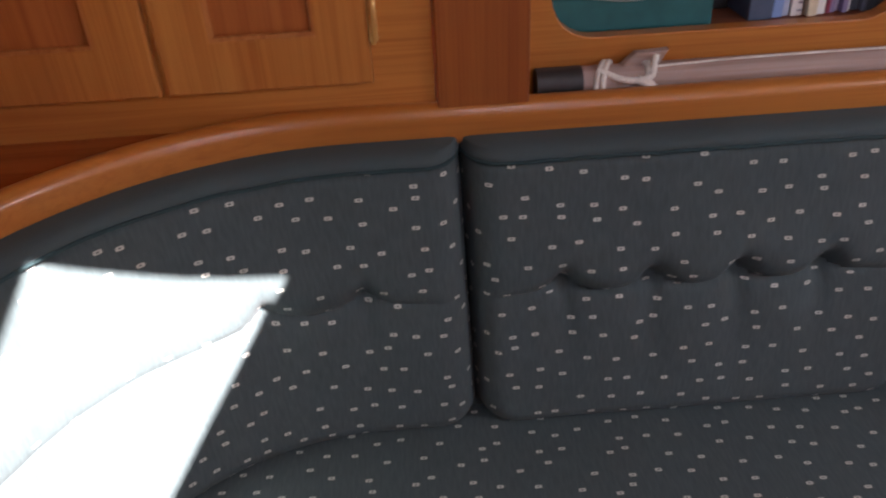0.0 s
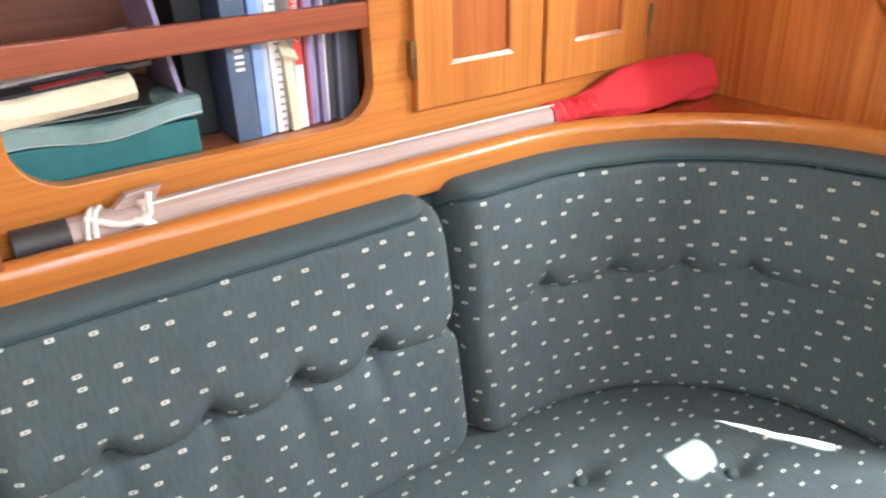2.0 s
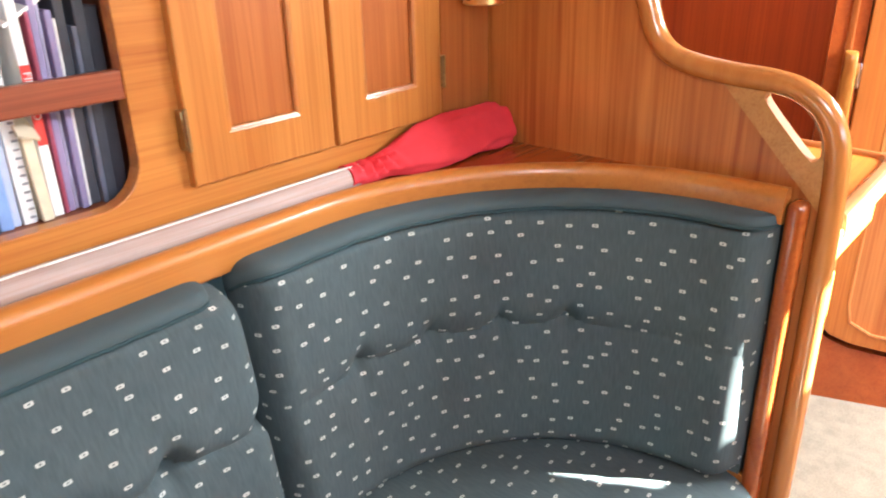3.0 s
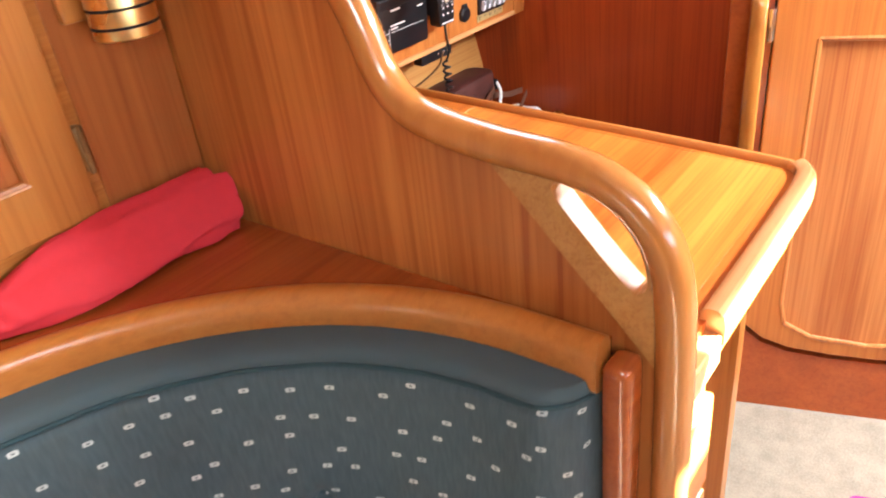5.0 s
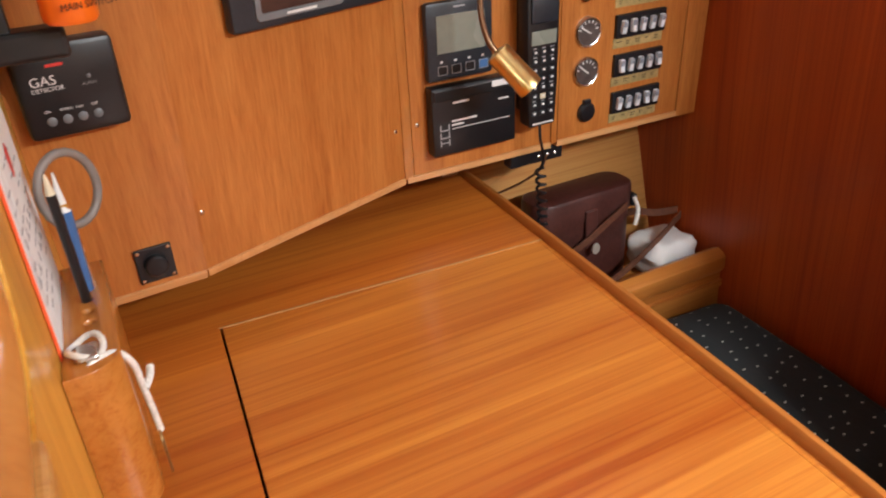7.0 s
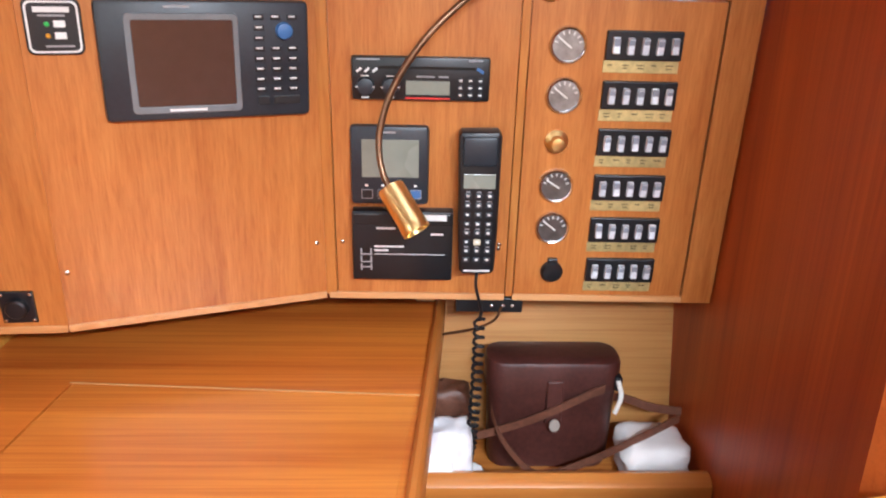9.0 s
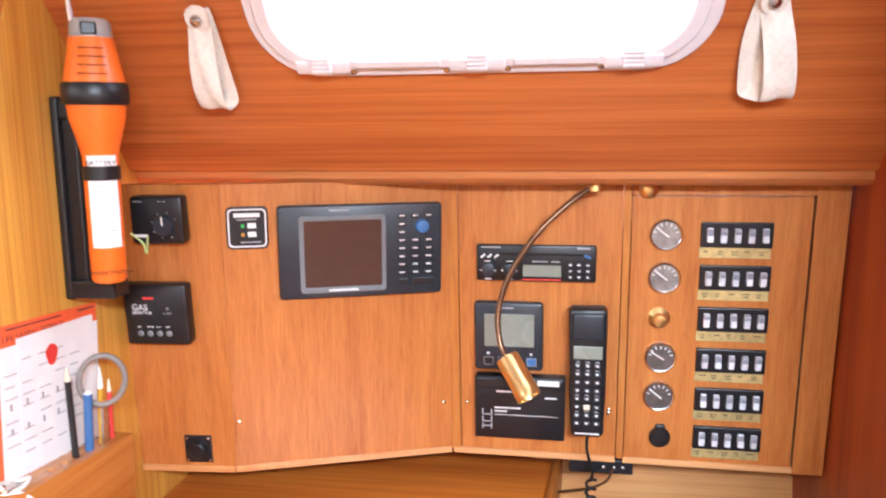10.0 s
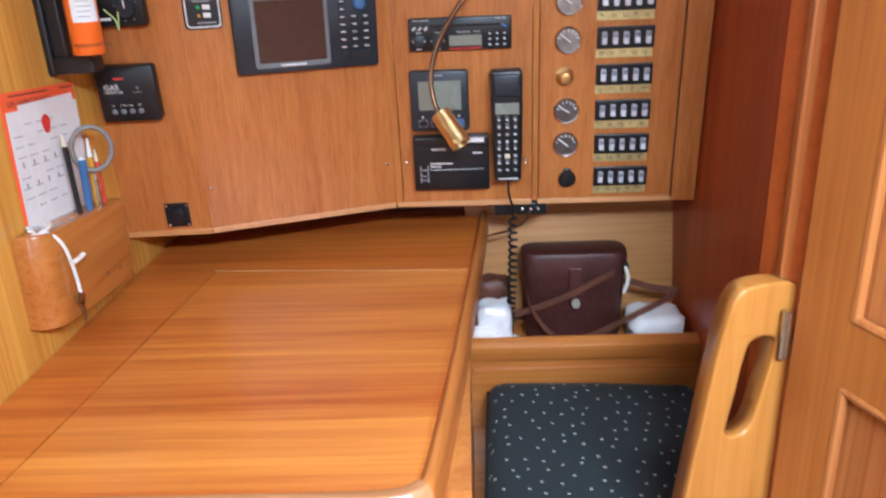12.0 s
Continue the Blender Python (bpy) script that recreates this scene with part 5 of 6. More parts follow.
# ---- opening port and straps on the sloping side ----
def port():
    t = empty("window_1", "opening port with a pinkish-white alloy frame and three hinges", "window", kind="structure")
    m = SLOPE
    part("window_frame", plate([rounded(1.722, 2.288, 0.158, 0.470, 0.085, 10), rounded(1.744, 2.264, 0.176, 0.454, 0.07, 10)], 0.012, m @ Matrix.Translation((0, 0, 0.008)), 0.003), ALLOY, t)
    part("inner_frame", plate([rounded(1.736, 2.272, 0.172, 0.460, 0.074, 10), rounded(1.754, 2.254, 0.186, 0.446, 0.062, 10)], 0.045, m @ Matrix.Translation((0, 0, 0.015)), 0.002), ALLOY, t)
    pane = part("pane", plate([rounded(1.750, 2.258, 0.182, 0.448, 0.062, 10)], 0.005, m @ Matrix.Translation((0, 0, -0.004))), GLASS, t, "clear pane")
    pane.visible_shadow = False
    for x in (1.808, 2.005, 2.192):
        bm = box(x - 0.035, x + 0.035, 0.168, 0.186, 0.008, 0.018, 0.003)
        part("hinge", moved(bm, m), ALLOY, t, "alloy hinge", smooth=True)
        bm = box(x - 0.013, x + 0.013, 0.170, 0.198, 0.016, 0.024, 0.003)
        for k in range(4):
            box(x - 0.012, x + 0.012, 0.174 + 0.006 * k, 0.1775 + 0.006 * k, 0.0235, 0.0255, 0.0008, bm)
        part("hinge_clip", moved(bm, m), ALLOY, t, "ribbed clip")
    for x0, x1 in ((1.85, 1.96), (2.05, 2.15)):
        part("rain_bar", moved(box(x0, x1, 0.176, 0.187, 0.012, 0.020, 0.002), m), ALLOY, t)
    for x, w in ((1.737, 0.33), (1.748, 0.215), (2.27, 0.25), (2.274, 0.36), (1.845, 0.166), (1.965, 0.166), (2.042, 0.166), (2.155, 0.166)):
        part("screw", lathe([(0.0042, 0), (0.0042, 0.001), (0.002, 0.0018)], m @ Matrix.Translation((x, w, 0.0085)), 10), STEEL, t)


def glass(name):
    mat, tree, node = principled(name, (1, 1, 1), 0.02)
    node.inputs["Transmission Weight"].default_value = 1.0
    node.inputs["IOR"].default_value = 1.45
    return mat


GLASS = glass("clear_glass")
port()


def strap(x, w, lean, back, front, label):
    """A canvas loop hung from a stud: a band that goes down the wall, curls round and comes back up in front."""
    t = empty("strap_loop", label, "strap", "straps beside the port")
    m = SLOPE @ Matrix.Translation((x, w, 0)) @ pose(0, 0, 0, 0, 0, lean) @ Matrix.Scale(0.9, 4)
    path = [(0.0, 0.018, 0.010), (back * 0.3, -0.005, 0.010), (back * 0.8, -0.05, 0.011), (back, -0.10, 0.013), (back * 0.9, -0.124, 0.017),
            (0.0, -0.131, 0.026), (front * 0.8, -0.124, 0.036), (front, -0.095, 0.040), (front * 0.8, -0.05, 0.032), (front * 0.25, -0.01, 0.018), (0.0, 0.016, 0.0135)]
    line = smooth_line(path, 6)
    bm = bmesh.new()
    last = None
    for i, p in enumerate(line):
        s = i / (len(line) - 1)
        wide = 0.0155 + 0.0055 * math.sin(math.pi * min(1, max(0, s)) ) ** 0.7
        row = []
        for j in range(9):
            k = j / 4 - 1
            q = Vector((p.x + k * wide, p.y + 0.0012 * math.sin(9 * s + 2 * k) - 0.004 * k * k * (1 if 0.35 < s < 0.65 else 0), p.z + 0.0022 * math.sin(17 * s + 4.2 * k) - 0.003 * k * k))
            row.append(bm.verts.new(q))
        if last:
            for c in range(8):
                bm.faces.new((last[c], last[c + 1], row[c + 1], row[c]))
        last = row
    bmesh.ops.recalc_face_normals(bm, faces=bm.faces)
    bmesh.ops.solidify(bm, geom=bm.faces[:], thickness=0.0016)
    part("band", moved(bm, m), CANVAS, t, smooth=True)
    part("tab", moved(plate([rounded(-0.0165, 0.0165, -0.012, 0.024, 0.0155)], 0.008, Matrix.Translation((0, 0, 0.0185)), 0.001), m), CANVAS, t)
    part("stud", lathe([(0.0085, 0), (0.0085, 0.004), (0.006, 0.008), (0.002, 0.009)], m @ Matrix.Translation((0, 0.006, 0.0175)), 16), STEEL, t, "steel stud", smooth=True)


strap(1.662, 0.243, -4, 0.006, -0.004, "off-white canvas strap loop hanging from a steel stud")
strap(2.338, 0.243, 7, -0.017, 0.010, "off-white canvas strap loop hanging open from a steel stud")


# ---- things on the bulkhead over the chart table ----
def beacon():
    t = empty("emergency_beacon", "orange emergency beacon in a black bulkhead bracket", "beacon")
    m = Matrix.Translation((1.537, 1.066, 1.43)) @ pose(0, 0, 0, 1.5, 1.0, 0)
    part("body", lathe([(0.019, 0), (0.0215, 0.004), (0.0215, 0.160), (0.0235, 0.170), (0.033, 0.206), (0.0345, 0.222)], m, 28), ORANGE, t, smooth=True)
    part("collar", lathe([(0.037, 0.222), (0.039, 0.226), (0.039, 0.245), (0.0365, 0.249)], m, 28), BLACK, t, "black ribbed collar", smooth=True)
    part("head", lathe([(0.036, 0.249), (0.0345, 0.256), (0.0262, 0.298), (0.0252, 0.302)], m, 28), ORANGE, t, "orange cone", smooth=True)
    cap = part("cap", lathe([(0.0248, 0.302), (0.0232, 0.319), (0.019, 0.324)], m, 28), GREY_CAP, t, "grey translucent cap", smooth=True)
    part("cap_lens", moved(box(0.010, 0.0262, -0.010, 0.008, 0.304, 0.319, 0.002), m @ pose(0, 0, 0, 0, 0, -60)), BLACK, cap)
    part("antenna", tube(smooth_line([m @ Vector((-0.019, -0.008, 0.312)), m @ Vector((-0.021, -0.013, 0.37)), m @ Vector((-0.024, -0.022, 0.46))], 5), [0.004] * 6 + [0.0013] * 5, 8), STEEL, t, "thin steel antenna", smooth=True)
    # the printed sleeve, on the side seen from the table
    def wrap(name, r, h0, h1, a0, a1, mat, label=""):
        bm = bmesh.new()
        rows = [[bm.verts.new((rr * math.sin(a), -rr * math.cos(a), h)) for a in (radians(a0 + (a1 - a0) * k / 14) for k in range(15))] for rr, h in ((r, h0), (r, h1))]
        for k in range(14):
            bm.faces.new((rows[0][k], rows[0][k + 1], rows[1][k + 1], rows[1][k]))
        return part(name, moved(bm, m @ pose(0, 0, 0, 0, 0, 28)), mat, t, label, smooth=True)
    wrap("sleeve", 0.0219, 0.046, 0.161, -42, 58, PAPER, "white printed sleeve")
    for k in range(11):
        wrap("print", 0.0221, 0.053 + 0.007 * k, 0.0542 + 0.007 * k, -20, 25 + 6 * (k % 3), DIM_PRINT)
    wrap("strap", 0.0226, 0.130, 0.148, -170, 170, BLACK, "black retaining strap")
    look_m = m @ pose(0, 0, 0, 0, 0, 28) @ Matrix(((1, 0, 0, 0), (0, 0, -1, 0), (0, 1, 0, 0), (0, 0, 0, 1)))
    lettering("BATTERY", look_m, -0.016, 0.1495, 0.0223, 0.0085, BLACK, t)
    lettering("MAIN SWITCH", look_m, -0.019, 0.012, 0.0219, 0.0075, BLACK, t)
    for k in range(4):
        wrap("head_print", 0.0362 - 0.0065 * (k / 4) * 1.05, 0.258 + 0.010 * k, 0.2592 + 0.010 * k, -25, 30, DARK)
    b = part("bracket", box(1.458, 1.470, 1.083, 1.135, 1.398, 1.665, 0.004), BLACK, t, "black plastic bracket")
    part("bracket_arm", box(1.468, 1.515, 1.085, 1.115, 1.635, 1.665, 0.004), BLACK, b)
    part("bracket_foot", box(1.468, 1.53, 1.083, 1.12, 1.400, 1.425, 0.004), BLACK, b)
    part("bracket_rib", box(1.468, 1.490, 1.09, 1.11, 1.42, 1.65, 0.003), BLACK, b)
    part("lanyard", tube(smooth_line([(1.565, 1.075, 1.49), (1.572, 1.09, 1.475), (1.57, 1.10, 1.46), (1.575, 1.097, 1.485)], 4), 0.0013, 6), LANYARD, t, "pale green lanyard end")


LANYARD = speckled("green_cord", (0.42, 0.55, 0.20), 0.8)
GREY_CAP = speckled("grey_cap", (0.34, 0.32, 0.30), 0.3, amount=0.1)
beacon()


def signal_card():
    t = empty("signals_card", "orange and white life saving signals card behind the pen holder", "card")
    m = Matrix.Translation((1.4585, 0.936, 1.192)) @ pose(0, 0, 0, -3.5) @ Matrix(((0, 0, 1, 0), (1, 0, 0, 0), (0, 1, 0, 0), (0, 0, 0, 1)))
    part("card", dbox(m, 0.0, 0.196, 0.0, 0.202, 0.0, 0.002, 0.0006), ORANGE_PAPER, t)
    part("sheet", dbox(m, 0.006, 0.196, 0.0, 0.176, 0.002, 0.0024), PAPER, t, "white printed sheet")
    part("loose_sheet", moved(box(0.04, 0.19, 0.03, 0.182, 0.0026, 0.003), m @ pose(0, 0, 0, 0, 0, 1.5)), PAPER, t, "loose white sheet")
    lettering("LIFE SAVING SIGNALS", m, 0.014, 0.182, 0.0022, 0.0115, DARK_PRINT, t)
    bars(m, [(0.02, 0.12, 0.1965), (0.155, 0.19, 0.1965)], 0.0021, DARK_PRINT, t, high=0.002)
    part("red_blot", moved(plate([[(0.011 * math.cos(a) * (1 + 0.15 * math.sin(3 * a)), 0.014 * math.sin(a)) for a in (math.tau * k / 18 for k in range(18))]], 0.0004, Matrix.Translation((0.098, 0.150, 0.0036))), m), RED, t, "red printed mark")
    rows = [(0.012 + 0.03 * c, 0.03 + 0.03 * c + 0.004 * (r % 2), 0.04 + 0.0145 * r) for r in range(9) for c in range(5) if (r * 5 + c) % 4]
    bars(m, rows, 0.0031, DIM_PRINT, t, high=0.0012)
    for c in range(5):
        for r in range(2):
            part("figure", dbox(m, 0.02 + 0.028 * c, 0.0235 + 0.028 * c, 0.068 + 0.03 * r, 0.076 + 0.03 * r, 0.003, 0.0034), DIM_PRINT, t)


ORANGE_PAPER = speckled("orange_card", (0.85, 0.12, 0.03), 0.7, amount=0.06)
DARK_PRINT = speckled("dark_print", (0.10, 0.03, 0.03), 0.7)
signal_card()


def pen_holder():
    t = empty("pen_holder", "rounded teak pen holder block screwed to the bulkhead", "pen holder")
    m = Matrix.Translation((1.4585, 1.030, 1.125)) @ pose(0, 0, 0, -4.5)
    out = [(-0.135, 0.0), (0.112, 0.0), (0.112, 0.043), (-0.105, 0.043)]
    for k in range(1, 7):
        a = radians(90 + 15 * k)
        out.append((-0.105 + 0.03 * math.cos(a), 0.013 + 0.03 * math.sin(a)))
    holes = [[(u + 0.005 * math.cos(math.tau * k / 10), 0.024 + 0.005 * math.sin(math.tau * k / 10)) for k in range(10)] for u in (-0.04, -0.015, 0.012, 0.037, 0.066, 0.09)]
    lay = m @ Matrix(((0, 1, 0, 0), (1, 0, 0, 0), (0, 0, 1, 0.072), (0, 0, 0, 1)))
    part("block", plate([out, *holes], 0.135, lay, 0.002), HOLDER, t, smooth=True)
    for u, w in ((0.02, -0.03), (0.065, -0.035)):
        part("screw", lathe([(0.004, 0), (0.004, 0.001), (0.002, 0.002)], m @ Matrix.Translation((0.043, u, w)) @ pose(0, 0, 0, 0, 90, 0), 10), STEEL, t)

    def stick(name, label, u, length, r, mat, tip, lean, tip_mat):
        s = empty(name, label, name.replace("_", " "))
        base = m @ Matrix.Translation((0.024, u, 0.03)) @ pose(0, 0, 0, lean[0], lean[1])
        part("barrel", lathe([(r * 0.8, 0), (r, 0.004), (r, length - tip)], base, 10), mat, s)
        part("tip", lathe([(r, length - tip), (r * 0.25, length)], base, 10), tip_mat, s)

    stick("pencil", "black pencil standing in the pen holder", 0.012, 0.165, 0.0042, BLACK, 0.018, (6, 0), CREAM)
    stick("pen", "blue pen standing in the pen holder", 0.037, 0.125, 0.0058, BLUE, 0.004, (3, 2), PAPER)
    stick("marker", "yellow pencil with a white end in the pen holder", 0.066, 0.15, 0.0042, AMBER, 0.03, (2, 1), PAPER)
    stick("pencil", "red pencil standing in the pen holder", 0.090, 0.128, 0.0035, RED, 0.02, (1, -1), CREAM)
    s = empty("scissors", "scissors with grey ring handles stuck in the pen holder", "scissors")
    at = m @ Matrix.Translation((0.030, 0.058, 0.15)) @ pose(0, 0, 0, 0, 0, 0)
    loop = [at @ Vector((0.024 * math.cos(a) + 0.006, 0.016 * math.cos(a) - 0.006, 0.034 * math.sin(a) + 0.014)) for a in (math.tau * k / 24 for k in range(24))]
    part("handle", tube(loop, 0.0042, 10, closed=True), TAUPE, s, "taupe ring handle", smooth=True)
    part("blade", moved(box(-0.002, 0.002, 0.0, 0.012, -0.10, -0.02, 0.001), at), STEEL, s)
    k = empty("key_on_cord", "small brass key on a white cord hanging over the pen holder", "key")
    cord = smooth_line([Vector(v) for v in ((1.474, 0.912, 1.2015), (1.483, 0.919, 1.206), (1.497, 0.927, 1.203), (1.506, 0.936, 1.185), (1.508, 0.944, 1.156), (1.510, 0.946, 1.125), (1.511, 0.945, 1.106))], 6)
    part("cord", tube(cord, 0.0028, 8), ROPE, k, smooth=True)
    part("knot", tube(smooth_line([Vector(v) for v in ((1.509, 0.944, 1.152), (1.515, 0.956, 1.155), (1.517, 0.966, 1.158))], 4), 0.0034, 8), ROPE, k)
    ring_line = [m @ Vector((0.019 + 0.013 * math.cos(a), -0.098 + 0.019 * math.sin(a), 0.0765 + 0.003 * math.sin(2 * a))) for a in (math.tau * q / 20 for q in range(20))]
    part("cord_loop", tube(ring_line, 0.0026, 8, closed=True), ROPE, k, smooth=True)
    bow = Matrix.Translation((1.510, 0.945, 1.098))
    part("key", moved(plate([[(0.012 * math.cos(a), 0.011 * math.sin(a)) for a in (math.tau * q / 16 for q in range(16))]], 0.002, face_x(0.001)), bow), BRONZE, k)
    part("key_blade", moved(box(-0.001, 0.001, -0.004, 0.004, -0.036, -0.006), bow), BRONZE, k)
    w = empty("whistle", "small pale metal whistle lying on the pen holder", "whistle")
    part("whistle", moved(box(0.012, 0.028, -0.120, -0.092, 0.0725, 0.078, 0.0025), m), STEEL, w)


TAUPE = speckled("taupe_plastic", (0.22, 0.19, 0.17), 0.45, amount=0.1)
HOLDER = wood("holder_wood", (0.38, 0.105, 0.012), (0.52, 0.175, 0.024), "y", 0.25, 0.4, band=10)
pen_holder()


# ---- in the bin behind the chart seat ----
CLASP = speckled("dull_clasp", (0.50, 0.47, 0.42), 0.5, 0.6, 0.1, 90)


def binocular_case():
    t = empty("binocular_case", "dark brown leather binocular case with a strap, in the bin", "case")
    x0, x1, y0, y1, z0, z1 = 2.187, 2.397, 1.375, 1.452, 0.779, 0.975
    loops = []
    bm = bmesh.new()
    for s, z in ((0.93, z0), (0.96, z0 + 0.01), (1.0, z1 - 0.05)):
        cx, cy = (x0 + x1) / 2, (y0 + y1) / 2
        loops.append(ring(bm, [(cx + (x - cx) * s, cy + (y - cy) * s, z) for x, y in rounded(x0, x1, y0, y1, 0.03, 5)]))
    for a, b in zip(loops, loops[1:]):
        for k in range(len(a)):
            bm.faces.new((a[k], a[(k + 1) % len(a)], b[(k + 1) % len(a)], b[k]))
    bm.faces.new(loops[0][::-1])
    bm.faces.new(loops[-1])
    part("body", bm, LEATHER, t, smooth=True)
    part("lid", plate([rounded(x0 - 0.004, x1 + 0.004, y0 - 0.004, y1 + 0.004, 0.032, 5)], 0.05, Matrix.Translation((0, 0, z1)), 0.009), LEATHER, t, smooth=True)
    xm = (x0 + x1) / 2
    part("tongue", box(xm - 0.013, xm + 0.013, y0 - 0.009, y0 - 0.004, z1 - 0.105, z1 - 0.03, 0.002), LEATHER, t)
    part("clasp", moved(plate([[(0.0085 * math.cos(a), 0.011 * math.sin(a)) for a in (math.tau * k / 16 for k in range(16))]], 0.003, face_y(0)), Matrix.Translation((xm, y0 - 0.022, z1 - 0.102))), CLASP, t, "steel clasp")

    def band(points, label):
        line = smooth_line(points, 6)
        bm = bmesh.new()
        last = None
        for i, p in enumerate(line):
            row = [bm.verts.new(p + Vector((0, o, h))) for o, h in ((-0.0015, -0.007), (-0.0015, 0.007), (0.0015, 0.007), (0.0015, -0.007))]
            if last:
                for k in range(4):
                    bm.faces.new((last[k], last[(k + 1) % 4], row[(k + 1) % 4], row[k]))
            else:
                bm.faces.new(row[::-1])
            last = row
        bm.faces.new(last)
        part("strap", bm, STRAP, t, label)

    band([(2.135, 1.365, 0.84), (2.19, 1.362, 0.855), (2.27, 1.362, 0.885), (2.345, 1.362, 0.925), (2.37, 1.364, 0.935)], "tan strap across the front")
    band([(2.19, 1.36, 0.90), (2.205, 1.345, 0.86), (2.24, 1.335, 0.815), (2.275, 1.33, 0.797), (2.34, 1.33, 0.82), (2.42, 1.335, 0.86), (2.49, 1.35, 0.89)], "tan strap hanging in a loop")
    band([(2.38, 1.40, 0.90), (2.41, 1.385, 0.905), (2.45, 1.375, 0.895), (2.50, 1.37, 0.89)], "tan strap end")
    part("strap_ring", box(2.388, 2.40, 1.37, 1.40, 0.925, 0.95, 0.004), BLACK, t)
    part("white_tie", tube(smooth_line([(2.392, 1.372, 0.945), (2.398, 1.366, 0.92), (2.390, 1.364, 0.89)], 4), 0.004, 8), ROPE, t)


binocular_case()


def soft_pack(name, label, x, y, z, sx, sy, sz, mat, seed):
    bm = bmesh.new()
    bmesh.ops.create_cube(bm, size=1.0)
    bmesh.ops.subdivide_edges(bm, edges=bm.edges[:], cuts=7, use_grid_fill=True)
    for v in bm.verts:
        c = v.co * 2
        r = (abs(c.x) ** 5 + abs(c.y) ** 5 + abs(c.z) ** 5) ** 0.2
        c = c / max(r, 1e-6)
        k = 1 + 0.12 * noise.noise(c * 2.1 + Vector((seed, 0, 0))) + 0.05 * noise.noise(c * 6.3 + Vector((0, seed, 0)))
        v.co = (x + sx / 2 * c.x * k, y + sy / 2 * c.y * k, z + sz / 2 + sz / 2 * c.z * (k if c.z > -0.5 else 1))
    ob = part(name, bm, mat, smooth=True)
    return tagged(ob, label, "package")


FOIL = speckled("foil_wrap", (0.84, 0.84, 0.87), 0.28, 0.15, 0.12, 50, 0.8)
soft_pack("tissue_pack", "white wrapped roll lying in the bin", 2.455, 1.36, 0.779, 0.105, 0.10, 0.075, PAPER, 1.0)
soft_pack("foil_packet", "crumpled silver foil packet in the bin", 2.125, 1.33, 0.779, 0.07, 0.07, 0.115, FOIL, 3.0)
soft_pack("paper_packet", "white paper packet in the bin", 2.105, 1.30, 0.779, 0.05, 0.04, 0.075, PAPER, 5.0)
soft_pack("cloth_roll", "dark reddish pouch behind the foil packet", 2.125, 1.42, 0.779, 0.075, 0.05, 0.13, STRAP, 7.0)
soft_pack("light_bulb_box", "pale rounded plastic tub in the bin", 2.155, 1.325, 0.779, 0.05, 0.035, 0.035, PAPER, 9.0)


